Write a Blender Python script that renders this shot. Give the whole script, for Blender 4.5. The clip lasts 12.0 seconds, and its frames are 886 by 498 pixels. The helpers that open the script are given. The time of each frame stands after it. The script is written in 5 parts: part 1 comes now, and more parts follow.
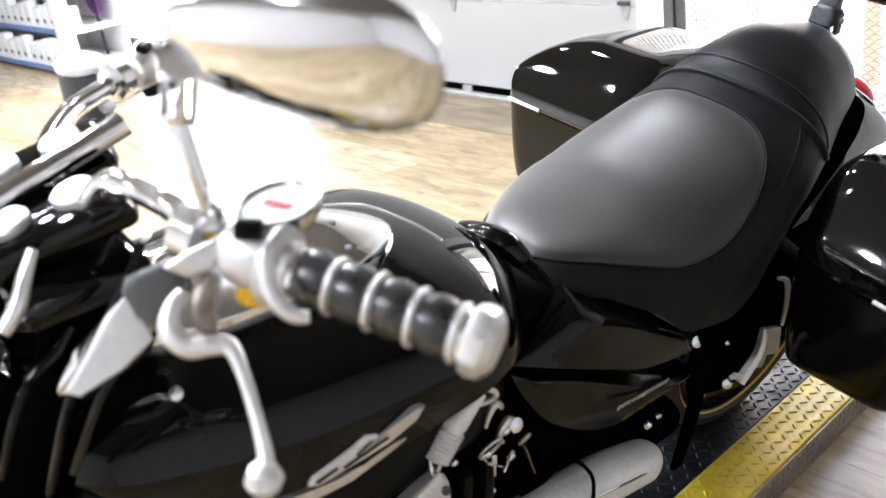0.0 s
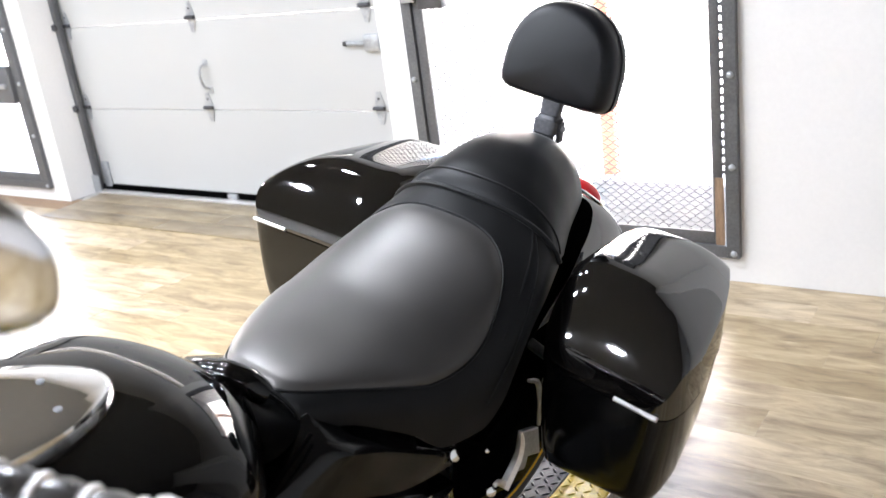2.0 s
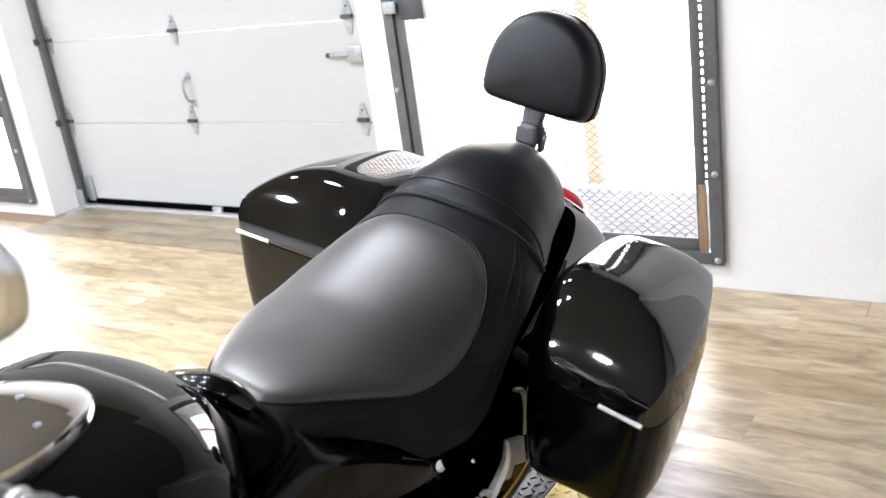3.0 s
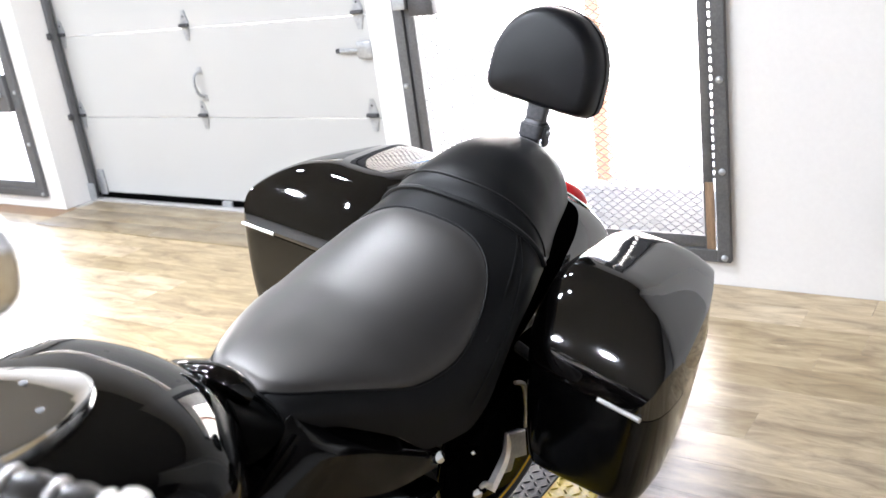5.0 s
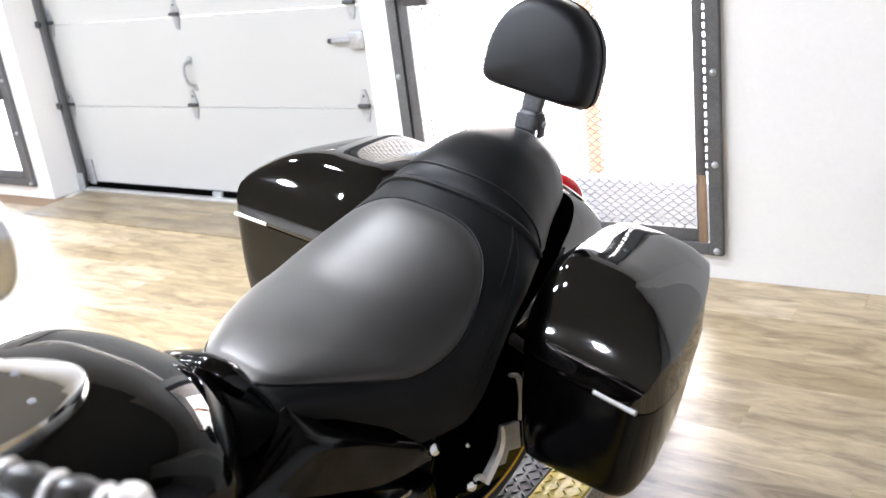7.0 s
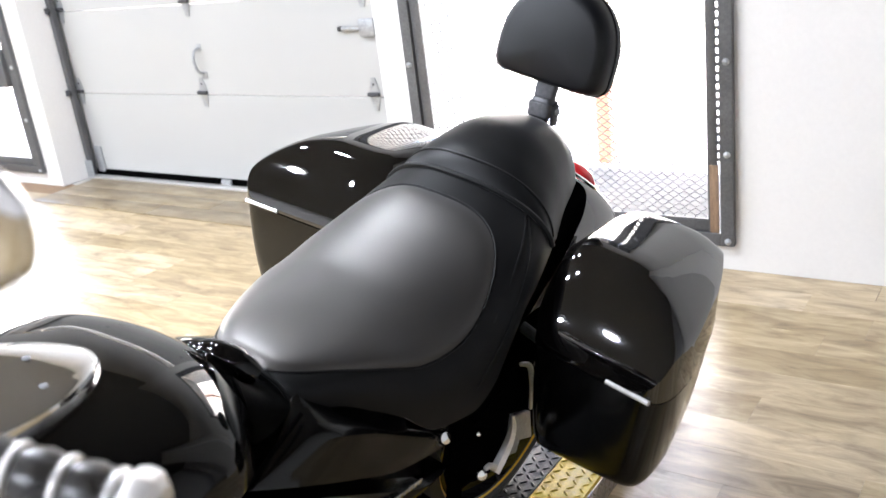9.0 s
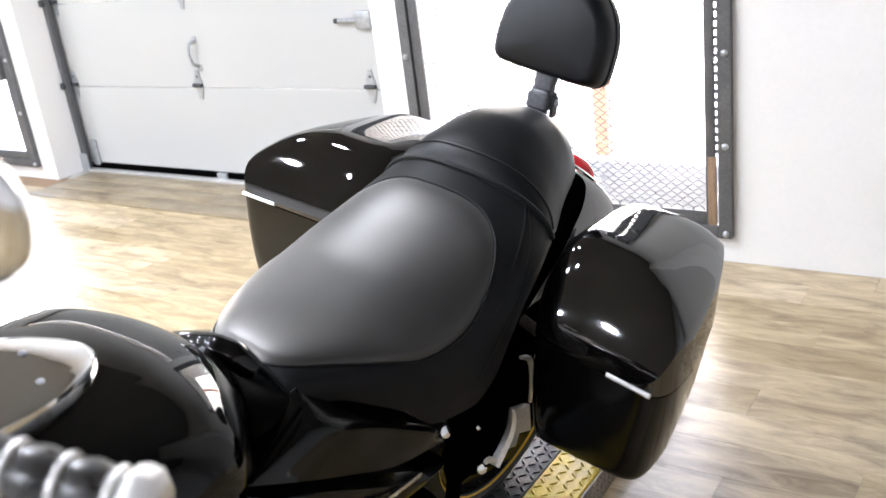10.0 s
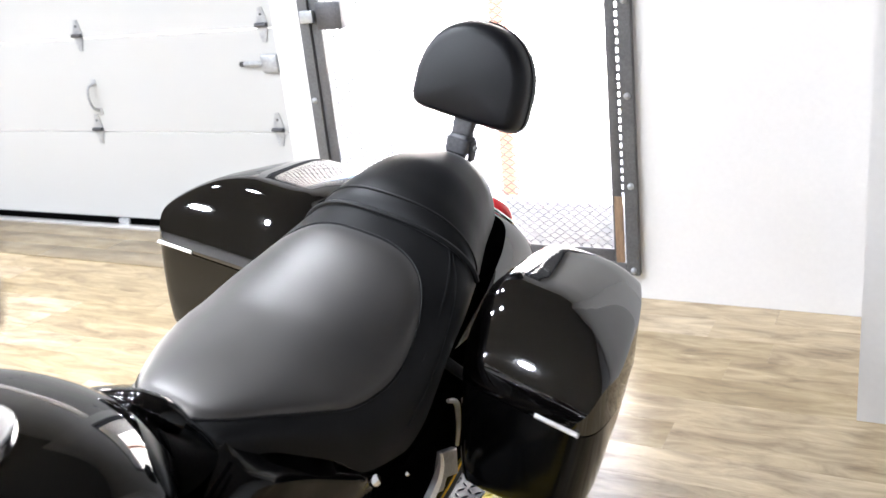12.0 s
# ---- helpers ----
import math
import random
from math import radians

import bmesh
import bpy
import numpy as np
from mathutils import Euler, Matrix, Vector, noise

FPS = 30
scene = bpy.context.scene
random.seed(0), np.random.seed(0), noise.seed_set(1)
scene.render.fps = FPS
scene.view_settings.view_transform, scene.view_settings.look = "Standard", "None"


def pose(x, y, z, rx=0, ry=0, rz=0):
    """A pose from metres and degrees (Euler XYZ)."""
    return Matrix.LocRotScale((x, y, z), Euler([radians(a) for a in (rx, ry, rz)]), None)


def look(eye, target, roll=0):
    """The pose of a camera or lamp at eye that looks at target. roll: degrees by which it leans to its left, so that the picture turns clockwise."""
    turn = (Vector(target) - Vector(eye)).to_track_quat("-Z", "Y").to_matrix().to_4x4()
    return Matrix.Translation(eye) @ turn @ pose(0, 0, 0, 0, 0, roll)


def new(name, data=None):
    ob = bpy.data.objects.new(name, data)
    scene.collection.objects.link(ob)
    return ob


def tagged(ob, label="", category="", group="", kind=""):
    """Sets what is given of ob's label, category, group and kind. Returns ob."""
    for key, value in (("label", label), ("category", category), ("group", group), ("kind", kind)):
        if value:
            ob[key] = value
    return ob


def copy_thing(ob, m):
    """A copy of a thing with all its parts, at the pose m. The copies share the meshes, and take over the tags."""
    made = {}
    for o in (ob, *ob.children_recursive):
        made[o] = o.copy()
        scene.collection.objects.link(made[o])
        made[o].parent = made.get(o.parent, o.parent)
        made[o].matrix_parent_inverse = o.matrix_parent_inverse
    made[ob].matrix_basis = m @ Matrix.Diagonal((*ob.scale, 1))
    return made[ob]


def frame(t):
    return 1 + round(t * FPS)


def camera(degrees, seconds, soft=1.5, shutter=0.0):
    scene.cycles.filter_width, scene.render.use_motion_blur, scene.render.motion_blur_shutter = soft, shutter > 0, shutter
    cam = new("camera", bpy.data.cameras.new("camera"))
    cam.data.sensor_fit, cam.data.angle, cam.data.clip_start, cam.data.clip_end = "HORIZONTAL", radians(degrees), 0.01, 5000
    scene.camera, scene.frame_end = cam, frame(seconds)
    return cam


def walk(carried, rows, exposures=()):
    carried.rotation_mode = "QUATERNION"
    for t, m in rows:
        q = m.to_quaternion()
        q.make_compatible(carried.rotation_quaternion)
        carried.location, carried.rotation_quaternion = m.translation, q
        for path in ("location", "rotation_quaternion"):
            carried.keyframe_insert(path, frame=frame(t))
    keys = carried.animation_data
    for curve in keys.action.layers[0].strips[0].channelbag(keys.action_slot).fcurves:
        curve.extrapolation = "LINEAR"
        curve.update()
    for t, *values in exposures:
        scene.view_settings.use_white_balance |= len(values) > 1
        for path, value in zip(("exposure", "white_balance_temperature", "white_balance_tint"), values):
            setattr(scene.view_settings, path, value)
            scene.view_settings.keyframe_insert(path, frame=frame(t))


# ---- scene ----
cam = camera(50.8, 12.0)
cam.data.dof.use_dof, cam.data.dof.focus_distance, cam.data.dof.aperture_fstop = True, 2.3, 5.0
PATH = [
    (0, (4.362, -3.813, 1.449), (2.949, -2.648, 0.645), -8.4),
    (0.5, (4.367, -3.764, 1.452), (3.07, -2.459, 0.669), -7.9),
    (1, (4.379, -3.731, 1.464), (3.197, -2.291, 0.737), -7.7),
    (1.5, (4.385, -3.718, 1.47), (3.271, -2.208, 0.778), -7.8),
    (2, (4.388, -3.717, 1.471), (3.285, -2.192, 0.795), -7.7),
    (2.5, (4.39, -3.714, 1.472), (3.306, -2.168, 0.813), -7.9),
    (3, (4.394, -3.713, 1.469), (3.312, -2.165, 0.81), -8.1),
    (5, (4.417, -3.716, 1.464), (3.315, -2.184, 0.803), -7.9),
    (5.5, (4.415, -3.715, 1.465), (3.332, -2.172, 0.796), -7.7),
    (6, (4.412, -3.714, 1.464), (3.332, -2.171, 0.793), -7.6),
    (6.5, (4.406, -3.715, 1.463), (3.328, -2.172, 0.788), -7.5),
    (7, (4.4, -3.713, 1.46), (3.319, -2.174, 0.78), -7.4),
    (7.5, (4.398, -3.715, 1.458), (3.31, -2.182, 0.774), -7.3),
    (9.5, (4.382, -3.709, 1.451), (3.291, -2.188, 0.746), -7.3),
    (10, (4.375, -3.705, 1.449), (3.292, -2.182, 0.736), -7.3),
    (10.5, (4.361, -3.697, 1.448), (3.299, -2.158, 0.739), -7.5),
    (11, (4.349, -3.709, 1.447), (3.313, -2.145, 0.753), -7.1),
    (11.5, (4.344, -3.751, 1.451), (3.332, -2.156, 0.794), -7.7),
    (12, (4.342, -3.724, 1.464), (3.43, -2.07, 0.807), -6.3),
]
walk(cam, [(t, look(eye, target, roll)) for t, eye, target, roll in PATH], exposures=[(0.0, 4.86, 6000, 10), (10.5, 4.85, 6000, 10), (12.0, 4.97, 6000, 10)])


# ---------- world, sun, large lights ----------
world = bpy.data.worlds.new("sky_world")
scene.world = world
world.use_nodes = True
_sky = world.node_tree.nodes.new("ShaderNodeTexSky")
_sky.sky_type = "NISHITA"
_sky.sun_disc = False
_sky.sun_elevation = radians(48)
_sky.sun_rotation = radians(170)
_bg = world.node_tree.nodes["Background"]
_sky.dust_density = 9.0
_sky.ozone_density = 0.0
_bg.inputs["Strength"].default_value = 0.12
world.node_tree.links.new(_sky.outputs["Color"], _bg.inputs["Color"])

_sun = bpy.data.lights.new("sun", "SUN")
_sun.energy, _sun.angle, _sun.color = 3.0, radians(12), (1.0, 0.98, 0.95)
sun = new("sun", _sun)
sun.matrix_world = look((4, -14, 24), (0, 4, 0))

CEILING = 3.05
LAMP_POWER = 1.24
LAMP_SPOTS = [(x + dx, y) for y in (-2.1, -3.6, -5.1) for x in (-2.5, -0.2, 2.0) for dx in (-0.28, 0.28)] + [(3.9, -5.4)]

# ---------- materials ----------


def mat(name, color, rough=0.5, metal=0.0, vary=0.08, scale=8.0, bump=0.0, bump_scale=120.0, stretch=(1, 1, 1),
        coat=0.0, spec=0.5, rough_vary=0.06, glow=0.0):
    """A principled material with variation of colour at two scales, uneven gloss and fine relief."""
    m = bpy.data.materials.new(name)
    m.use_nodes = True
    nt = m.node_tree
    b = nt.nodes["Principled BSDF"]
    link = nt.links.new
    tc = nt.nodes.new("ShaderNodeTexCoord")
    mp = nt.nodes.new("ShaderNodeMapping")
    mp.inputs["Scale"].default_value = stretch
    link(tc.outputs["Object"], mp.inputs["Vector"])
    big = nt.nodes.new("ShaderNodeTexNoise")
    big.inputs["Scale"].default_value = scale
    big.inputs["Detail"].default_value = 5
    fine = nt.nodes.new("ShaderNodeTexNoise")
    fine.inputs["Scale"].default_value = bump_scale
    fine.inputs["Detail"].default_value = 3
    link(mp.outputs["Vector"], big.inputs["Vector"])
    link(mp.outputs["Vector"], fine.inputs["Vector"])
    add = nt.nodes.new("ShaderNodeMath")
    add.operation = "ADD"
    link(big.outputs["Fac"], add.inputs[0])
    link(fine.outputs["Fac"], add.inputs[1])
    rng = nt.nodes.new("ShaderNodeMapRange")
    rng.inputs["From Min"].default_value = 0.6
    rng.inputs["From Max"].default_value = 1.4
    rng.inputs["To Min"].default_value = 1.0 - vary
    rng.inputs["To Max"].default_value = 1.0 + vary
    link(add.outputs[0], rng.inputs["Value"])
    hsv = nt.nodes.new("ShaderNodeHueSaturation")
    hsv.inputs["Color"].default_value = (*color, 1)
    link(rng.outputs["Result"], hsv.inputs["Value"])
    link(hsv.outputs["Color"], b.inputs["Base Color"])
    rr = nt.nodes.new("ShaderNodeMapRange")
    rr.inputs["From Min"].default_value = 0.3
    rr.inputs["From Max"].default_value = 0.7
    rr.inputs["To Min"].default_value = max(0.0, rough - rough_vary)
    rr.inputs["To Max"].default_value = rough + rough_vary
    link(big.outputs["Fac"], rr.inputs["Value"])
    link(rr.outputs["Result"], b.inputs["Roughness"])
    b.inputs["Metallic"].default_value = metal
    b.inputs["Coat Weight"].default_value = coat
    b.inputs["Coat Roughness"].default_value = 0.02
    b.inputs["Specular IOR Level"].default_value = spec
    if bump:
        bp = nt.nodes.new("ShaderNodeBump")
        bp.inputs["Strength"].default_value = bump
        bp.inputs["Distance"].default_value = 0.002
        link(fine.outputs["Fac"], bp.inputs["Height"])
        link(bp.outputs["Normal"], b.inputs["Normal"])
    if glow:
        b.inputs["Emission Color"].default_value = (*color, 1)
        b.inputs["Emission Strength"].default_value = glow
    return m


def wood_floor(name, per_object, tint=1.0):
    """Washed oak planks: a tone of its own for each plank, long grain, dark streaks."""
    m = bpy.data.materials.new(name)
    m.use_nodes = True
    nt = m.node_tree
    b = nt.nodes["Principled BSDF"]
    link = nt.links.new
    if per_object:
        rnd = nt.nodes.new("ShaderNodeObjectInfo").outputs["Random"]
    else:
        rnd = nt.nodes.new("ShaderNodeNewGeometry").outputs["Random Per Island"]
    geo = nt.nodes.new("ShaderNodeNewGeometry")
    shift = nt.nodes.new("ShaderNodeVectorMath")
    shift.operation = "MULTIPLY_ADD"
    shift.inputs[1].default_value = (2.0, 8.0, 1.0)
    mul = nt.nodes.new("ShaderNodeMath")
    mul.operation = "MULTIPLY"
    mul.inputs[1].default_value = 37.0
    link(rnd, mul.inputs[0])
    link(geo.outputs["Position"], shift.inputs[0])
    link(mul.outputs[0], shift.inputs[2])
    grain = nt.nodes.new("ShaderNodeTexNoise")
    grain.inputs["Scale"].default_value = 2.2
    grain.inputs["Detail"].default_value = 7
    grain.inputs["Roughness"].default_value = 0.62
    grain.inputs["Distortion"].default_value = 0.6
    link(shift.outputs[0], grain.inputs["Vector"])
    ramp = nt.nodes.new("ShaderNodeValToRGB")
    els = ramp.color_ramp.elements
    els[0].position, els[0].color = 0.28, (0.165, 0.112, 0.056, 1)
    els[1].position, els[1].color = 0.72, (0.56, 0.462, 0.3, 1)
    e = els.new(0.45)
    e.color = (0.33, 0.247, 0.14, 1)
    e = els.new(0.56)
    e.color = (0.425, 0.332, 0.195, 1)
    link(grain.outputs["Fac"], ramp.inputs["Fac"])
    tone = nt.nodes.new("ShaderNodeMapRange")
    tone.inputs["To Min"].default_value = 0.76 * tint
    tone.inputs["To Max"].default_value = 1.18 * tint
    link(rnd, tone.inputs["Value"])
    hsv = nt.nodes.new("ShaderNodeHueSaturation")
    sat = nt.nodes.new("ShaderNodeMapRange")
    sat.inputs["To Min"].default_value = 1.12
    sat.inputs["To Max"].default_value = 0.85
    link(rnd, sat.inputs["Value"])
    link(sat.outputs["Result"], hsv.inputs["Saturation"])
    link(ramp.outputs["Color"], hsv.inputs["Color"])
    link(tone.outputs["Result"], hsv.inputs["Value"])
    link(hsv.outputs["Color"], b.inputs["Base Color"])
    rr = nt.nodes.new("ShaderNodeMapRange")
    rr.inputs["To Min"].default_value = 0.38
    rr.inputs["To Max"].default_value = 0.27
    b.inputs["Specular IOR Level"].default_value = 0.85
    link(grain.outputs["Fac"], rr.inputs["Value"])
    link(rr.outputs["Result"], b.inputs["Roughness"])
    bp = nt.nodes.new("ShaderNodeBump")
    bp.inputs["Strength"].default_value = 0.08
    bp.inputs["Distance"].default_value = 0.002
    link(grain.outputs["Fac"], bp.inputs["Height"])
    link(bp.outputs["Normal"], b.inputs["Normal"])
    return m


WALL_GREY = mat("wall_grey", (0.66, 0.655, 0.65), 0.6, vary=0.08, scale=1.5)
WALL_DARK = mat("wall_mid_grey", (0.55, 0.555, 0.57), 0.6, vary=0.1, scale=1.5)
WALL_PALE = mat("wall_pale_grey", (0.58, 0.585, 0.6), 0.6, vary=0.06, scale=1.5)
WALL_WHITE = mat("wall_white", (0.7, 0.687, 0.672), 0.6, vary=0.03, scale=1.5, bump=0.08, bump_scale=60)
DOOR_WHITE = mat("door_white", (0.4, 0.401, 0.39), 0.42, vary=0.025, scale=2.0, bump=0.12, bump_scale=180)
CEILING_WHITE = mat("ceiling_grey", (0.15, 0.148, 0.146), 0.8, vary=0.04, scale=2)
GALV = mat("galvanised_steel", (0.36, 0.37, 0.38), 0.42, 0.5, vary=0.25, scale=40, bump=0.1)
STEEL_DARK = mat("dark_steel", (0.075, 0.075, 0.08), 0.42, 0.55, vary=0.35, scale=14, bump=0.15)
RUST_WOOD = mat("weathered_wood", (0.23, 0.15, 0.09), 0.7, vary=0.4, scale=18, stretch=(4, 4, 0.5), bump=0.4)
GRIP_RUBBER = mat("grip_rubber", (0.013, 0.011, 0.01), 0.3, spec=1.0, vary=0.2, scale=60, bump=0.1)
RUBBER = mat("black_rubber", (0.018, 0.018, 0.018), 0.62, vary=0.25, scale=60, bump=0.25)
# dimmed copy of the gloss black: reflection cut so covers and pannier bodies stay dark
COVER_BLACK = mat("black_gloss_dimmed", (0.0018, 0.0018, 0.0018), 0.14, spec=0.28, vary=0.2, scale=6, rough_vary=0.04)
RUBBER_MATT = mat("matt_black_rubber", (0.0014, 0.0014, 0.0014), 0.6, spec=0.0, vary=0.2, scale=20, bump=0.15)
PAINT_BLACK = mat("black_gloss_paint", (0.0015, 0.0014, 0.0013), 0.03, vary=0.2, scale=3, rough_vary=0.015, spec=0.31)
# brighter copy of the gloss black: reflection raised to light up lids and fender
BAG_BLACK = mat("black_gloss_lifted", (0.0018, 0.0016, 0.0015), 0.03, vary=0.2, scale=3, rough_vary=0.015, spec=1.0)
SKIRT_BLACK = mat("dull_black_sheet", (0.003, 0.003, 0.003), 0.6, spec=0.02, vary=0.2, scale=20, bump=0.15)
VINYL_GREY = mat("charcoal_vinyl", (0.0075, 0.0072, 0.007), 0.4, spec=0.64, vary=0.14, scale=9, bump=0.06, bump_scale=700, rough_vary=0.04)
VINYL_GREY.node_tree.nodes["Principled BSDF"].inputs["Specular Tint"].default_value = (1.0, 0.94, 0.89, 1)
VINYL_GREY.node_tree.nodes["Principled BSDF"].inputs["IOR"].default_value = 1.55
VINYL_GREY.node_tree.nodes["Principled BSDF"].inputs["Sheen Weight"].default_value = 0.42
VINYL_GREY.node_tree.nodes["Principled BSDF"].inputs["Sheen Roughness"].default_value = 0.4
VINYL_BLACK = mat("black_vinyl", (0.003, 0.0031, 0.0034), 0.42, spec=0.15, vary=0.15, scale=9, bump=0.06, bump_scale=700)
VINYL_BLACK.node_tree.nodes["Principled BSDF"].inputs["Sheen Weight"].default_value = 0.12
VINYL_BLACK.node_tree.nodes["Principled BSDF"].inputs["Sheen Roughness"].default_value = 0.4
# the black vinyl again for the pad, daylight's blue haze mixed into the colour
VINYL_PAD = mat("black_vinyl_haze_tint", (0.002, 0.0022, 0.0034), 0.42, spec=0.3, vary=0.15, scale=9, bump=0.06, bump_scale=700)
CHROME = mat("chrome", (0.82, 0.82, 0.82), 0.05, 1.0, vary=0.03, scale=6, rough_vary=0.02)
ALU = mat("polished_aluminium", (0.72, 0.71, 0.69), 0.22, 1.0, vary=0.08, scale=25, bump=0.05, rough_vary=0.06)
ALU_MATT = mat("cast_aluminium", (0.78, 0.765, 0.755), 0.42, 0.8, vary=0.12, scale=40, bump=0.15)
PLASTIC_BLACK = mat("satin_black_plastic", (0.003, 0.003, 0.0031), 0.36, spec=0.12, vary=0.15, scale=20, bump=0.1)
SHIELD_PALE = mat("pale_shield", (0.82, 0.81, 0.8), 0.34, 0.12, vary=0.1, scale=30, bump=0.1)
GREY_MATT = mat("grey_housing", (0.09, 0.09, 0.092), 0.5, vary=0.1, scale=15)
WHITE_FACE = mat("white_dial", (0.85, 0.85, 0.83), 0.35, vary=0.02)
RED_LENS = mat("red_lens", (0.75, 0.025, 0.03), 0.08, vary=0.06, coat=0.5)
RED_PAINT = mat("red_mark", (0.5, 0.02, 0.03), 0.4)
YELLOW_BTN = mat("yellow_plastic", (0.75, 0.42, 0.01), 0.35)
YELLOW_PLATE = mat("yellow_plate_paint", (0.55, 0.40, 0.02), 0.5, spec=0.3, vary=0.3, scale=16, bump=0.2, bump_scale=90, rough_vary=0.12)
BLACK_PLATE = mat("black_plate_paint", (0.012, 0.0125, 0.015), 0.5, spec=0.25, vary=0.35, scale=16, bump=0.2, bump_scale=90, rough_vary=0.12)
BARE_PLATE = mat("bare_plate", (0.28, 0.24, 0.2), 0.42, 0.7, vary=0.35, scale=20, bump=0.25)
CONCRETE = mat("concrete", (0.5, 0.49, 0.47), 0.85, vary=0.15, scale=3, bump=0.3)
# orange paled: the washed-out look of the bright yard is put into the colour
ORANGE_POST = mat("orange_paint", (0.62, 0.28, 0.17), 0.6)
GATE_STEEL = mat("gate_steel", (0.1, 0.1, 0.103), 0.5, 0.3, vary=0.3, scale=14, bump=0.15)
SILL_DARK = mat("dark_sill", (0.07, 0.068, 0.066), 0.8, vary=0.3, scale=9, bump=0.3)
PAVING = mat("pale_paving", (0.42, 0.41, 0.39), 0.85, vary=0.15, scale=3, bump=0.3)
BRASS_KEY = mat("brass_key", (0.62, 0.5, 0.3), 0.3, 1.0)
LAMP_GLASS = mat("lamp_diffuser", (1.0, 0.98, 0.95), 0.4, glow=2.5)
BOX_WHITE = mat("white_drawer_front", (0.74, 0.74, 0.74), 0.45, vary=0.05)
BLUE_EDGE = mat("blue_edge_strip", (0.12, 0.2, 0.42), 0.45)
PURPLE = mat("purple_cloth", (0.16, 0.05, 0.2), 0.85, vary=0.3, scale=30)
PLANK_EACH = wood_floor("washed_oak_plank", True, 1.15)
PLANK_REST = wood_floor("washed_oak_planks", False, 1.15)
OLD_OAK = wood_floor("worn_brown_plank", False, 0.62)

# ---------- mesh helpers ----------


def finish(ob, material, smooth=True):
    ob.data.materials.append(material)
    if smooth:
        for p in ob.data.polygons:
            p.use_smooth = True
    return ob


def part(name, bm, material, parent=None, label="", smooth=True, sharp=35):
    """Links a bmesh as one mesh object under a thing or a part."""
    bmesh.ops.recalc_face_normals(bm, faces=bm.faces)
    if smooth:
        lim = radians(sharp)
        for e in bm.edges:
            if len(e.link_faces) == 2 and e.calc_face_angle(0) > lim:
                e.smooth = False
    me = bpy.data.meshes.new(name)
    bm.to_mesh(me)
    bm.free()
    ob = new(name, me)
    finish(ob, material, smooth)
    if parent:
        ob.parent = parent
    if label:
        ob["label"] = label
    return ob


def root(name, m, label, category, group="", kind=""):
    ob = new(name)
    ob.empty_display_size = 0.1
    ob.matrix_world = m
    return tagged(ob, label, category, group, kind)


def box_into(bm, a, b, bevel=0.0, m=None, seg=2):
    """A box from corner a to corner b, with rounded edges."""
    c = [(a[i] + b[i]) / 2 for i in range(3)]
    d = [abs(b[i] - a[i]) for i in range(3)]
    t = Matrix.Translation(c) @ Matrix.Diagonal((*d, 1))
    if m is not None:
        t = m @ t
    vs = bmesh.ops.create_cube(bm, size=1, matrix=t)["verts"]
    if bevel:
        es = {e for v in vs for e in v.link_edges}
        bmesh.ops.bevel(bm, geom=list(es), offset=bevel, segments=seg, profile=0.5, affect="EDGES", clamp_overlap=True)
    return bm


def box(a, b, bevel=0.0, m=None, seg=2):
    return box_into(bmesh.new(), a, b, bevel, m, seg)


def rings_into(bm, rings, cap=True, closed=True):
    """A skin over rings of points, each ring as long as the next."""
    rows = [[bm.verts.new(p) for p in r] for r in rings]
    n = len(rows[0])
    for r0, r1 in zip(rows, rows[1:]):
        for k in range(n if closed else n - 1):
            bm.faces.new((r0[k], r0[(k + 1) % n], r1[(k + 1) % n], r1[k]))
    if cap:
        for r in (rows[0], rows[-1]):
            c = bm.verts.new(sum((v.co for v in r), Vector()) / n)
            for k in range(n):
                bm.faces.new((r[k], r[(k + 1) % n], c))
    return bm


def smooth_path(pts, n):
    """n points on a smooth line through pts."""
    pts = [Vector(p) for p in pts]
    out = []
    m = len(pts) - 1
    for i in range(n):
        u = i / (n - 1) * m
        k = min(int(u), m - 1)
        f = u - k
        p0, p1, p2, p3 = pts[max(k - 1, 0)], pts[k], pts[k + 1], pts[min(k + 2, m)]
        out.append(0.5 * (2 * p1 + (p2 - p0) * f + (2 * p0 - 5 * p1 + 4 * p2 - p3) * f * f + (3 * p1 - p0 - 3 * p2 + p3) * f ** 3))
    return out


def tube_into(bm, pts, radius, n=24, sides=14, smooth=True):
    """A round bar along pts; radius is one number or one for each of the given points."""
    line = smooth_path(pts, n) if smooth else [Vector(p) for p in pts]
    n = len(line)
    if isinstance(radius, (int, float)):
        rad = [radius] * n
    else:
        rad = [float(np.interp(i / (n - 1), np.linspace(0, 1, len(radius)), radius)) for i in range(n)]
    rings, ref = [], None
    for i, p in enumerate(line):
        d = (line[min(i + 1, n - 1)] - line[max(i - 1, 0)]).normalized()
        if ref is None:
            ref = d.orthogonal()
        ref = (ref - d * ref.dot(d)).normalized()
        s = d.cross(ref)
        rings.append([p + (ref * math.cos(a) + s * math.sin(a)) * rad[i] for a in (2 * math.pi * k / sides for k in range(sides))])
    return rings_into(bm, rings)


def tube(pts, radius, n=24, sides=14, smooth=True):
    return tube_into(bmesh.new(), pts, radius, n, sides, smooth)


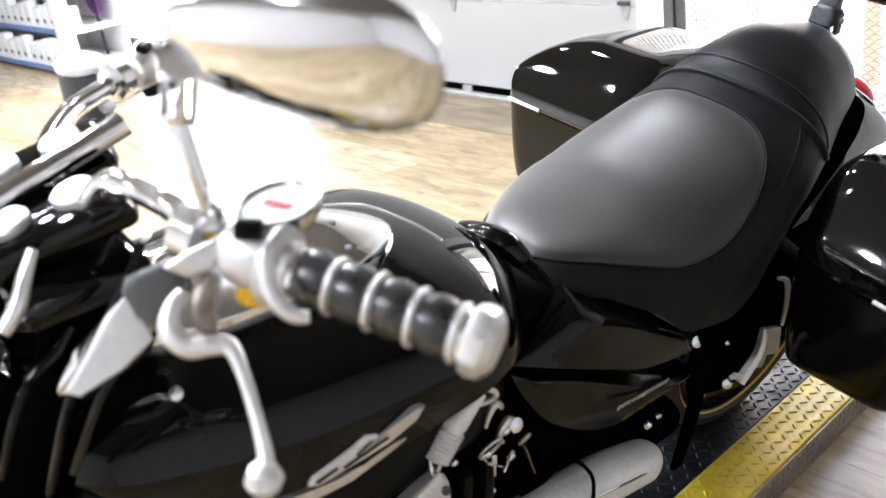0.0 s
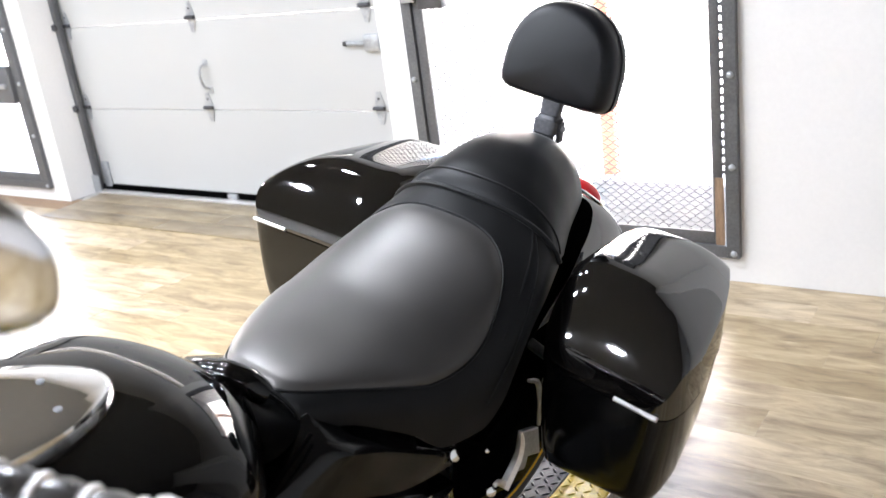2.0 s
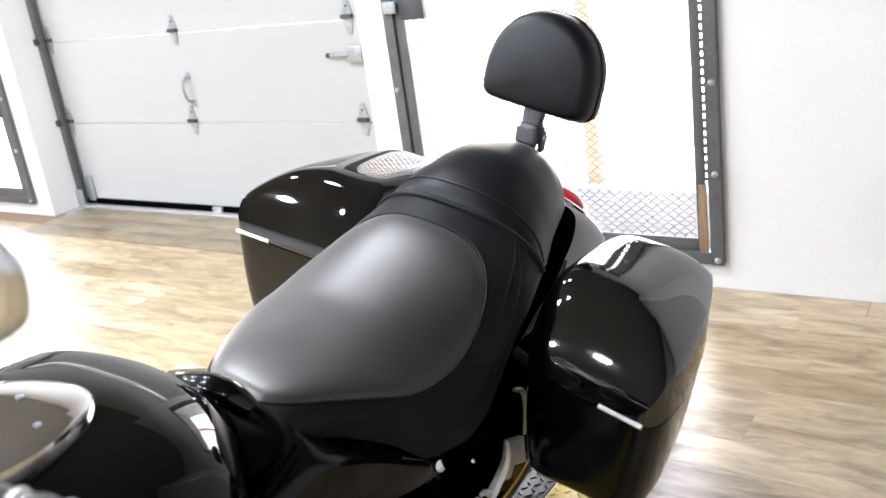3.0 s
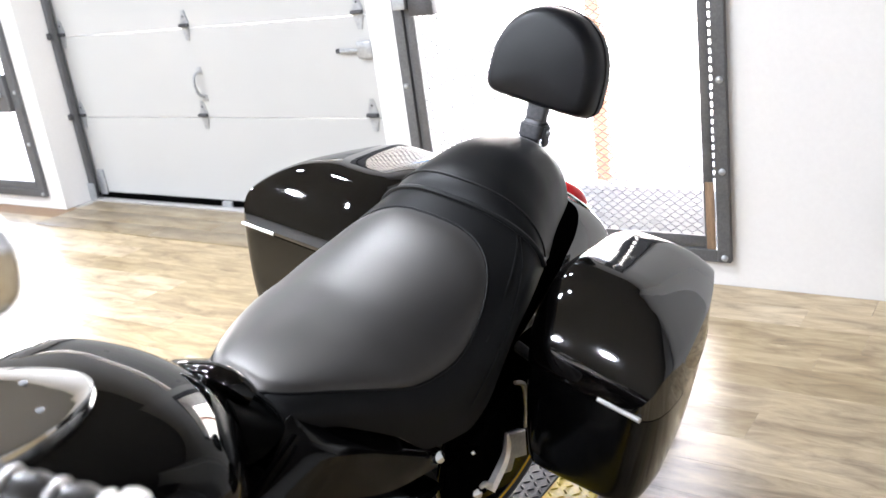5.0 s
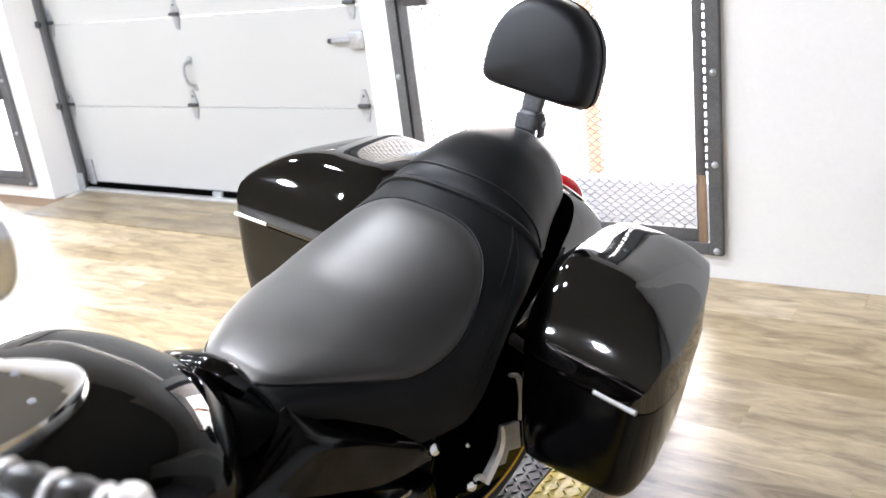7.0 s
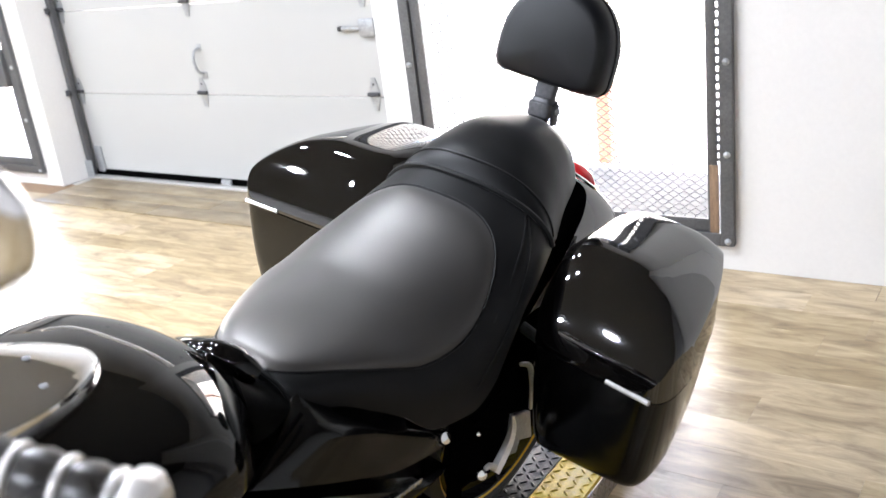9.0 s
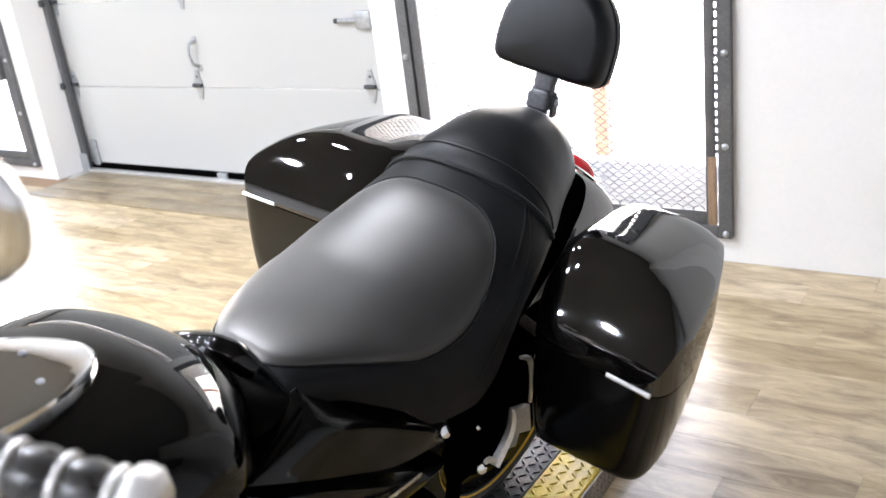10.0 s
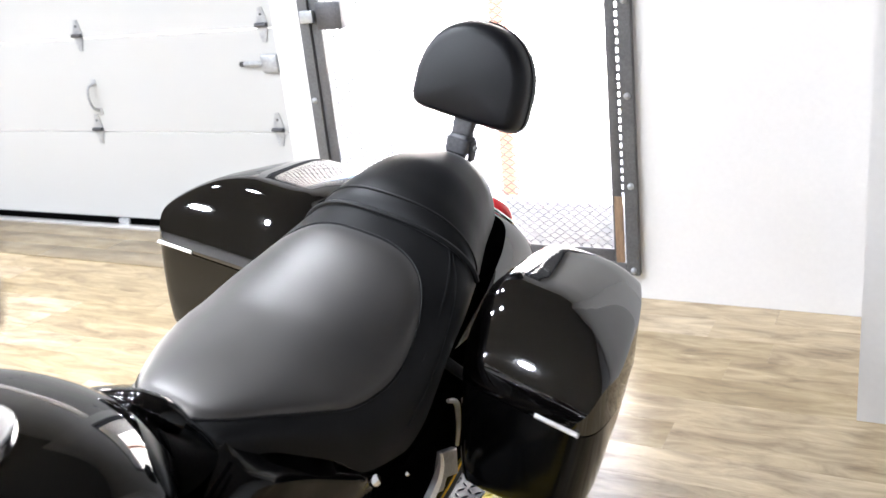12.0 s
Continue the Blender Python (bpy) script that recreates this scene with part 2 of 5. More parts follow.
def lathe_into(bm, profile, m, sides=32, hoop=False):
    """A turned form: profile of (radius, height) about the z axis of the pose m; a hoop is open in the middle."""
    if hoop:
        profile = [*profile, profile[0]]
    rings = [[m @ Vector((r * math.cos(a), r * math.sin(a), z)) for a in (2 * math.pi * k / sides for k in range(sides))] for r, z in profile]
    rings_into(bm, rings, cap=not hoop)
    if hoop:
        bmesh.ops.remove_doubles(bm, verts=bm.verts, dist=1e-6)
    return bm


def lathe(profile, m, sides=32, hoop=False):
    return lathe_into(bmesh.new(), profile, m, sides, hoop)


def aim(p, q):
    """A pose at p whose z axis points to q."""
    d = Vector(q) - Vector(p)
    return Matrix.Translation(p) @ d.to_track_quat("Z", "Y").to_matrix().to_4x4()


def table(v, *keys):
    """A smooth value at v through (place, value) keys."""
    xs, ys = [k[0] for k in keys], [k[1] for k in keys]
    if v <= xs[0]:
        return ys[0]
    if v >= xs[-1]:
        return ys[-1]
    k = max(i for i in range(len(xs)) if xs[i] <= v)
    k = min(k, len(xs) - 2)
    h = xs[k + 1] - xs[k]
    f = (v - xs[k]) / h

    def slope(i):
        if i == 0 or i == len(xs) - 1:
            return 0.0 if len(xs) < 3 else ((ys[1] - ys[0]) / (xs[1] - xs[0]) if i == 0 else (ys[-1] - ys[-2]) / (xs[-1] - xs[-2]))
        a, b = (ys[i] - ys[i - 1]) / (xs[i] - xs[i - 1]), (ys[i + 1] - ys[i]) / (xs[i + 1] - xs[i])
        return 0.0 if a * b <= 0 else 2 * a * b / (a + b)

    m0, m1 = slope(k) * h, slope(k + 1) * h
    return (2 * f ** 3 - 3 * f * f + 1) * ys[k] + (f ** 3 - 2 * f * f + f) * m0 + (3 * f * f - 2 * f ** 3) * ys[k + 1] + (f ** 3 - f * f) * m1


def cushion(outline, normal, lift, back, curve=((1.0, 0.0), (0.95, 0.5), (0.82, 0.8), (0.5, 0.95), (0.1, 1.0))):
    """A low cushion over a closed outline: its face swells by lift along normal, its rim is back thick."""
    n = Vector(normal).normalized()
    pts = [Vector(p) for p in outline]
    mid = sum(pts, Vector()) / len(pts)
    rings = [[p - n * back for p in pts]]
    for r, h in curve:
        rings.append([mid + (p - mid) * r + n * lift * h for p in pts])
    return rings_into(bmesh.new(), rings)


def ease(a, b, v):
    f = min(max((v - a) / (b - a), 0.0), 1.0)
    return f * f * (3 - 2 * f)


def oval(cx, cy, hx, hy, n=48, power=3.0):
    """Points of a rounded rectangle."""
    out = []
    for k in range(n):
        a = 2 * math.pi * k / n
        c, s = math.cos(a), math.sin(a)
        out.append((cx + hx * math.copysign(abs(c) ** (2 / power), c), cy + hy * math.copysign(abs(s) ** (2 / power), s)))
    return out


# ---------- large structure ----------
WALL_Y = -0.41      # room face of the rear wall
LEFT_Y = -0.267    # room face of the wall left of the overhead door
DOOR_Y = 0.0        # room face of the overhead door
BACK_Y = 0.30       # outer face of the rear wall
TOP = CEILING


def wall(name, a, b, label, material=None):
    return tagged(part(name, box(a, b), material or WALL_WHITE, smooth=False), label, "wall", kind="structure")


# rear wall: piers and lintels round three openings
wall("wall_rear_1", (-9.0, LEFT_Y, 0), (-4.2, BACK_Y, TOP), "white painted rear wall beside the glazed gate")
wall("wall_rear_2", (-1.2, LEFT_Y, 0), (-1.035, BACK_Y, TOP), "white painted pier between gate and overhead door")
wall("wall_rear_3", (1.805, WALL_Y, 0), (2.03, BACK_Y, TOP), "white painted pier between overhead door and mesh gate")
wall("wall_rear_4", (3.345, WALL_Y, 0), (4.9, BACK_Y, TOP), "smooth white painted rear wall beside the mesh gate")
wall("wall_rear_5", (-4.2, LEFT_Y, 2.15), (-1.2, BACK_Y, TOP), "white wall over the glazed gate")
wall("wall_rear_6", (-1.035, LEFT_Y, 2.2), (1.805, BACK_Y, TOP), "pale painted wall over the overhead door", WALL_GREY)
wall("wall_rear_7", (2.03, WALL_Y, 2.15), (3.345, BACK_Y, TOP), "pale painted wall over the mesh gate", WALL_GREY)
wall("wall_rear_8", (2.03, WALL_Y, 0), (3.345, BACK_Y, 0.125), "white painted wall under the mesh gate")
# added slab, dark so that the strip behind the mesh does not burn out
wall("wall_sill", (2.032, WALL_Y + 0.012, 0.1255), (3.343, BACK_Y, 0.145), "added dark sill slab behind the mesh gate, lets the mesh show", SILL_DARK)
wall("wall_rear_9", (-4.2, LEFT_Y, 0), (-1.2, BACK_Y, 0.12), "white sill under the glazed gate")
wall("wall_pilaster", (4.205, -1.145, 0), (4.9, WALL_Y - 0.003, TOP), "white wall return standing out from the rear wall")
wall("wall_right", (6.0, -7, 0), (6.2, WALL_Y, TOP), "pale grey side wall of the showroom", WALL_PALE)
wall("wall_rear_10", (4.9, WALL_Y, 0), (6.0, BACK_Y, TOP), "white rear wall of the showroom")
wall("wall_left", (-9.2, -7, 0), (-9.0, BACK_Y, TOP), "pale far side wall of the showroom", WALL_GREY)
wall("wall_front", (-9.2, -7.2, 0), (6.2, -7, TOP), "pale grey front wall of the showroom", WALL_DARK)
tagged(part("ceiling", box((-9.2, -7.2, TOP), (6.2, BACK_Y, TOP + 0.15)), CEILING_WHITE, smooth=False), "flat dark grey painted ceiling", "ceiling", kind="structure")
tagged(part("ground", box((-60, 0.31, -0.2), (60, 90, -0.02)), PAVING, smooth=False), "pale paved yard outside", "ground", kind="structure")
wall("wall_threshold", (-1.035, WALL_Y + 0.2, -0.12), (1.805, BACK_Y, -0.004), "concrete threshold under the overhead door").data.materials[0] = CONCRETE

# ---------- overhead door ----------
DX0, DX1 = -1.085, 1.79
SEAM = 0.52
door = root("door_1", Matrix.Translation((0, DOOR_Y, 0)), "white sectional overhead garage door, shut", "garage door", kind="structure")
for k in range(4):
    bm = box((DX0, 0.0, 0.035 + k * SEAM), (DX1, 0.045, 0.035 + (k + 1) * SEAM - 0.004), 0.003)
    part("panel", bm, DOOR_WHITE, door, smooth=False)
part("bottom_seal", box((DX0 + 0.07, -0.014, 0.0), (DX1, 0.03, 0.046), 0.006), RUBBER_MATT, door, "black rubber seal")
part("threshold_strip", box((DX0, -0.075, 0.0), (DX1, -0.02, 0.014), 0.005), ALU_MATT, door, "pale threshold strip")


def hinge(x, z, wide=0.034, tall=0.085):
    """A galvanised strap hinge: two tapered leaves on a knuckle."""
    bm = bmesh.new()
    for s in (1, -1):
        v = [bm.verts.new((x + dx, -0.006, z + s * dz)) for dx, dz in ((-wide, 0.006), (wide, 0.006), (wide * 0.8, 0.03), (0.012, tall), (-0.012, tall), (-wide * 0.8, 0.03))]
        w = [bm.verts.new((p.co.x, -0.001, p.co.z)) for p in v]
        bm.faces.new(v)
        for i in range(6):
            bm.faces.new((v[i], v[(i + 1) % 6], w[(i + 1) % 6], w[i]))
    h = part("hinge", bm, GALV, door, "galvanised steel hinge", sharp=20)
    part("knuckle", tube([(x - wide, -0.014, z), (x + wide, -0.014, z)], 0.011, 2, 10, False), STEEL_DARK, h)
    part("screw", lathe([(0.006, 0), (0.006, 0.004), (0.003, 0.005)], aim((x, -0.006, z + 0.05), (x, -1, z + 0.05)), 10), STEEL_DARK, h)


for k in (1, 2, 3):
    for x in (-0.985, 0.17, 1.43):
        hinge(x, 0.05 + k * SEAM)
bm = tube([(0.205, -0.004, 0.825), (0.20, -0.04, 0.81), (0.195, -0.052, 0.76), (0.2, -0.04, 0.70), (0.205, -0.004, 0.68)], 0.0085, 20, 10)
handle = part("door_handle", bm, GALV, door, "steel pull handle")
part("handle_plate", box((0.188, -0.006, 0.81), (0.224, 0.0, 0.85), 0.004), GALV, handle)
part("handle_plate", box((0.188, -0.006, 0.65), (0.228, 0.0, 0.69), 0.004), GALV, handle)
bm = box((1.40, -0.03, 0.86), (1.5, -0.001, 0.95), 0.012)
latch = part("latch", bm, GALV, door, "galvanised slide latch")
part("latch_bolt", tube([(1.29, -0.02, 0.905), (1.41, -0.02, 0.905)], 0.012, 2, 10, False), GALV, latch)
part("latch_tip", tube([(1.27, -0.02, 0.905), (1.295, -0.02, 0.905)], 0.0125, 2, 10, False), RUBBER, latch)
part("foot_bracket", box((0.185, -0.03, 0.012), (0.265, 0.0, 0.045), 0.006), GALV, door)
part("corner_bracket", box((-0.99, -0.016, 0.03), (-0.92, -0.001, 0.2), 0.004), GALV, door)
bm = box((-1.045, -0.06, 0.0), (-0.998, -0.022, 2.2), 0.003)
part("track", bm, GATE_STEEL, door, "vertical steel guide track")
part("track_foot", box((-1.07, -0.075, 0.0), (-0.97, -0.062, 0.12), 0.004), GALV, door)
for z in (0.57, 1.09, 1.61):
    part("roller", lathe([(0.02, 0), (0.022, 0.004), (0.022, 0.014), (0.02, 0.018)], aim((-1.02, -0.082, z), (-1.02, 0, z)), 16), STEEL_DARK, door)

# ---------- mesh gate and glazed gate ----------


def mesh_gate(name, x0, x1, z0, z1, y, label, lock_right=False):
    g = root(name, Matrix.Translation((0, y, 0)), label, "security gate", kind="structure")
    w = 0.1
    for nm, a, b in (("post", (x0, -0.03, z0), (x0 + 0.05, 0.0, z1)), ("post", (x1 - 0.05, -0.03, z0), (x1, 0.0, z1)),
                     ("rail", (x0 + 0.05, -0.028, z0), (x1 - 0.05, 0.0, z0 + 0.05)), ("rail", (x0 + 0.05, -0.028, z1 - 0.05), (x1 - 0.05, 0.0, z1))):
        part(nm, box(a, b, 0.003), GATE_STEEL, g, smooth=False)
    for nm, a, b in (("inner_bar", (x0 + 0.053, -0.018, z0 + 0.05), (x0 + w, -0.004, z1 - 0.05)), ("inner_bar", (x1 - w, -0.018, z0 + 0.05), (x1 - 0.064, -0.004, z1 - 0.05)),
                     ("inner_bar", (x0 + w, -0.017, z0 + 0.05), (x1 - w, -0.004, z0 + w))):
        part(nm, box(a, b, 0.002), GATE_STEEL, g)
    for k in range(int((z1 - z0 - 0.4) / 0.032)):
        z = z0 + 0.33 + k * 0.032
        part("tie", box((x1 - 0.0645, -0.016, z), (x1 - 0.0505, -0.006, z + 0.013)), GATE_STEEL, g, smooth=False)
    for x in (x0 + 0.022, x1 - 0.022):
        for k in range(6):
            z = z0 + 0.02 + k * 0.34
            part("bolt", lathe([(0.013, 0), (0.013, 0.004), (0.009, 0.009), (0.003, 0.011)], aim((x, -0.03, z), (x, -1, z)), 12), GALV, g)
    return g


def diamonds(x0, x1, z0, z1, dx, dz, y, t):
    """Expanded metal: flat zigzag strands that touch at their corners."""
    vs, fs = [], []
    rows = int((z1 - z0) / dz)
    cols = int((x1 - x0) / dx)
    for r in range(rows + 1):
        zc = z0 + r * dz
        up = 1 if r % 2 else -1
        for c in range(cols * 2 + 1):
            x = x0 + c * dx / 2
            z = zc + up * (dz / 2 - t) * (1 if c % 2 else -1)
            b = len(vs)
            vs += [(x, y, z - t), (x, y, z + t), (x, y + 0.004, z + t), (x, y + 0.004, z - t)]
            if c:
                for i, j in ((0, 1), (1, 2), (2, 3), (3, 0)):
                    fs.append((b - 4 + i, b - 4 + j, b + j, b + i))
    me = bpy.data.meshes.new("mesh_sheet")
    me.from_pydata(vs, [], fs)
    me.update()
    return me


gate = mesh_gate("gate_1", 1.966, 3.381, 0.104, 2.2, WALL_Y - 0.002, "dark steel framed expanded-mesh security gate, shut")
sheet = new("mesh_sheet", diamonds(2.066, 3.285, 0.2, 2.1, 0.043, 0.0165, -0.002, 0.0019))
finish(sheet, STEEL_DARK, False)
sheet.parent = gate
tagged(sheet, "expanded steel mesh", kind="stuff")
part("wood_strip", box((3.29, -0.024, 0.125), (3.324, -0.0185, 0.42), 0.002), RUST_WOOD, gate, "weathered wood strip")
part("lock_box", box((2.068, -0.05, 1.10), (2.19, 0.0, 1.21), 0.006), STEEL_DARK, gate, "black lock box")
part("hasp", box((1.985, -0.05, 1.13), (2.05, -0.03, 1.18), 0.004), GALV, gate)

gate2 = mesh_gate("gate_2", -4.24, -1.18, 0.085, 2.2, LEFT_Y - 0.002, "dark steel framed gate before a bright window")
part("lock_box", box((-1.46, -0.05, 0.66), (-1.27, 0.0, 0.9), 0.006), GREY_MATT, gate2, "blue-grey lock box")
for x in (-2.345, -2.305):
    part("mullion", box((x - 0.011, -0.02, 0.11), (x + 0.011, 0.0, 2.15), 0.003), STEEL_DARK, gate2)
part("lock_lever", box((-1.41, -0.07, 0.76), (-1.31, -0.05, 0.79), 0.006), GALV, gate2)

# ---------- yard outside ----------
# added backdrop: hides the blue sky, keeps openings and their reflections white
tagged(part("backdrop", box((-40, 16, -0.02), (40, 16.4, 9.6)), WALL_WHITE, smooth=False), "added pale backdrop across the yard, whitens the view through the gates", "facade", kind="structure")
tagged(part("marker_post", box((2.215, 0.9, -0.02), (2.30, 0.985, 2.4), 0.01), ORANGE_POST), "orange post in the sunlit yard, colour paled for the glare", "post")
tagged(part("marker_post", box((1.45, 0.9, -0.02), (1.53, 0.98, 2.4), 0.01), GREY_MATT), "grey post in the sunlit yard", "post")

# ---------- washed oak planks ----------
floor = tagged(part("floor", box((-9.0, -7, -0.15), (6.0, WALL_Y + 0.2, -0.005)), RUST_WOOD, smooth=False), "washed oak plank floor with a satin sheen", "floor", kind="structure")
PW, PL = 0.15, 1.22


def plank_mesh(length):
    me = bpy.data.meshes.new("plank")
    bm = box((0, 0, -0.004), (length - 0.0004, PW - 0.0004, 0.0), 0.0003, seg=1)
    bm.to_mesh(me)
    bm.free()
    me.materials.append(PLANK_EACH)
    return me

# ---------- diamond-plate stand ----------
LEAN, YAW = 13.0, -4.3
BIKE = pose(3.203, -2.30, 0.08) @ pose(0, 0, 0, 0, 0, YAW) @ pose(0, 0, 0, 0, LEAN, 0)
STAND = pose(3.203, -2.30, 0.0)
SX0, SX1, SY0, SY1, SZ = -0.30, 0.302, -1.9, 0.9, 0.078
stand = root("bike_stand", STAND, "low diamond-plate bike stand with yellow and black painted bands", "bike stand")
part("deck", box((SX0 + 0.1, SY0, 0.0), (SX1 - 0.124, SY1, SZ), 0.003), BLACK_PLATE, stand, "black painted diamond plate")
part("edge_band", box((SX1 - 0.123, SY0, 0.0), (SX1, SY1, SZ), 0.004), YELLOW_PLATE, stand, "worn yellow painted edge band")
part("edge_band", box((SX0, SY0, 0.0), (SX0 + 0.099, SY1, SZ), 0.004), YELLOW_PLATE, stand, "worn yellow painted edge band")
part("side_plate", box((SX1 + 0.0005, SY0, 0.002), (SX1 + 0.006, SY1, SZ - 0.006), 0.002), BARE_PLATE, stand, "scuffed bare tread plate")


def treads(name, x0, x1, y0, y1, z, material, pitch=0.025, upright=False):
    """Raised lugs, turned to and fro in alternate places, as one mesh."""
    vs, fs = [], []
    nx, ny = int((x1 - x0) / pitch), int((y1 - y0) / pitch)
    for i in range(nx):
        for j in range(ny):
            a = radians(45 if (i + j) % 2 else -45)
            cx, cy = x0 + (i + 0.5) * (x1 - x0) / nx, y0 + (j + 0.5) * pitch
            c, s = math.cos(a), math.sin(a)
            base = len(vs)
            ring = [(-0.0125, 0, 0), (-0.006, -0.0035, 0), (0.006, -0.0035, 0), (0.0125, 0, 0), (0.006, 0.0035, 0), (-0.006, 0.0035, 0),
                    (-0.008, 0, 0.0022), (-0.004, -0.0014, 0.0026), (0.004, -0.0014, 0.0026), (0.008, 0, 0.0022), (0.004, 0.0014, 0.0026), (-0.004, 0.0014, 0.0026)]
            for px, py, pz in ring:
                u, v = cx + px * c - py * s, cy + px * s + py * c
                vs.append((z + pz, v, u) if upright else (u, v, z + pz))
            for k in range(6):
                fs.append((base + k, base + (k + 1) % 6, base + 6 + (k + 1) % 6, base + 6 + k))
            fs.append(tuple(base + 6 + k for k in range(6)))
    me = bpy.data.meshes.new(name)
    me.from_pydata(vs, [], fs)
    me.update()
    ob = finish(new(name, me), material)
    ob.parent = stand
    return tagged(ob, kind="stuff")


treads("tread_pattern", SX1 - 0.123, SX1, SY0, SY1, SZ, YELLOW_PLATE)
treads("tread_pattern", SX0, SX0 + 0.099, SY0, SY1, SZ, YELLOW_PLATE)
treads("tread_pattern", SX0 + 0.1, SX1 - 0.124, SY0, SY1, SZ, BLACK_PLATE)
treads("tread_pattern", 0.004, SZ - 0.008, SY0, SY1, SX1 + 0.006, BARE_PLATE, 0.022, True)

# ---------- motorcycle: x to its left, y to its rear, z up ----------
bike = root("motorcycle", BIKE, "black touring motorcycle with hard panniers, leaning on its side stand", "motorcycle")


def dome(y, phi, w, zt, zb, n=2.7):
    """A point of a rounded cross-section at y: phi from -90 degrees (right edge) over 0 (top) to 90."""
    s, c = math.sin(phi), math.cos(phi)
    return Vector((w * math.copysign(abs(s) ** (2 / n), s), y, zb + (zt - zb) * max(c, 0.0) ** (2 / n)))


def dome_skin(ys, shape, m=40, bm=None):
    """Rings of dome() along ys; shape(y) gives w, zt, zb, n and a rearward sweep of the flanks."""
    rings = []
    for y in ys:
        rings.append([skin_point(shape, y, -math.pi / 2 + math.pi * k / m) for k in range(m + 1)])
    return rings_into(bm or bmesh.new(), rings)


def spread(a, b, n):
    return [a + (b - a) * i / (n - 1) for i in range(n)]


# rider's seat
def rider(y):
    zt = table(y, (-0.527, 0.71), (-0.52, 0.742), (-0.503, 0.76), (-0.45, 0.765), (-0.35, 0.77), (-0.25, 0.783), (-0.15, 0.815), (-0.05, 0.86), (0.04, 0.90))
    w = table(y, (-0.527, 0.07), (-0.52, 0.098), (-0.50, 0.118), (-0.42, 0.168), (-0.33, 0.215), (-0.25, 0.243), (-0.15, 0.256), (-0.05, 0.244), (0.04, 0.212))
    zb = table(y, (-0.535, 0.70), (-0.50, 0.708), (-0.45, 0.703), (-0.4, 0.68), (-0.35, 0.65), (-0.29, 0.602), (-0.21, 0.60), (-0.16, 0.632), (-0.12, 0.69), (-0.06, 0.755), (0.04, 0.80))
    sweep = table(y, (-0.2, 0.0), (-0.05, 0.012), (0.04, 0.035))
    n = table(y, (-0.535, 3.2), (-0.4, 2.9), (-0.2, 2.5), (0.04, 2.4))
    low = table(y, (-0.29, 0.602), (-0.18, 0.575), (-0.1, 0.578), (-0.03, 0.63), (0.04, 0.70))
    return w, zt, zb, n, sweep, min(low, zb), table(y, (-0.2, 0.0), (-0.05, 0.03), (0.04, 0.065))


def skin_point(shape, y, phi, lift=0.0):
    def at(yy, ph):
        ww, zz, bb, nn, sw = shape(yy)[:5]
        if ph < 0 and len(shape(yy)) > 5:
            bb, sw = shape(yy)[5:]
        p = dome(yy, ph, ww, zz, bb, nn)
        p.y += sw * max((zz - p.z) / (zz - bb), 0.0) ** 0.8
        return p

    p = at(y, phi)
    if lift:
        d1, d2 = at(y + 0.004, phi) - at(y - 0.004, phi), at(y, phi + 0.02) - at(y, phi - 0.02)
        nrm = d2.cross(d1)
        if nrm.z < 0:
            nrm = -nrm
        p = p + nrm.normalized() * lift
    return p


seat = part("rider_seat", dome_skin(spread(-0.527, 0.04, 60), rider), VINYL_BLACK, bike, "smooth black vinyl seat border")
# raised charcoal panel in the seat, with its stitched seam
PC, PH = -0.2625, 0.2485
bm = bmesh.new()
rings = []
for r in spread(0.03, 1.0, 22):
    ring = []
    for k in range(72):
        a = 2 * math.pi * k / 72
        c, s = math.cos(a), math.sin(a)
        u, v = math.copysign(abs(c) ** 0.78, c) * r, math.copysign(abs(s) ** 0.78, s) * r
        ring.append(skin_point(rider, PC + PH * u, (0.94 if v > 0 else 1.0) * v, 0.009 * (1 - r ** 7) ** 0.5 + 0.0005))
    rings.append(ring)
rings_into(bm, rings)
part("seat_panel", bm, VINYL_GREY, seat, "soft charcoal vinyl seat panel")
edge = [skin_point(rider, PC + PH * 1.015 * math.copysign(abs(math.cos(a)) ** 0.78, math.cos(a)), (0.955 if math.sin(a) > 0 else 1.015) * math.copysign(abs(math.sin(a)) ** 0.78, math.sin(a)), 0.0008) for a in spread(0, 2 * math.pi, 90)]
part("seam", tube(edge, 0.0016, 90, 6, False), VINYL_BLACK, seat)
lip = [skin_point(rider, -0.512, ph, 0.001) for ph in spread(-1.45, 1.45, 40)]
for ends in (((0.03, 0.86), (-0.01, 1.05), (-0.06, 1.2), (-0.13, 1.32), (-0.2, 1.4)), ((0.035, 0.8), (0.0, 0.9), (-0.06, 1.0), (-0.14, 1.08))):
    part("seam", tube([skin_point(rider, y, ph, 0.0006) for y, ph in ends], 0.0014, 40, 6), VINYL_BLACK, seat)
part("piping", tube(lip, 0.0035, 40, 8, False), VINYL_BLACK, seat)


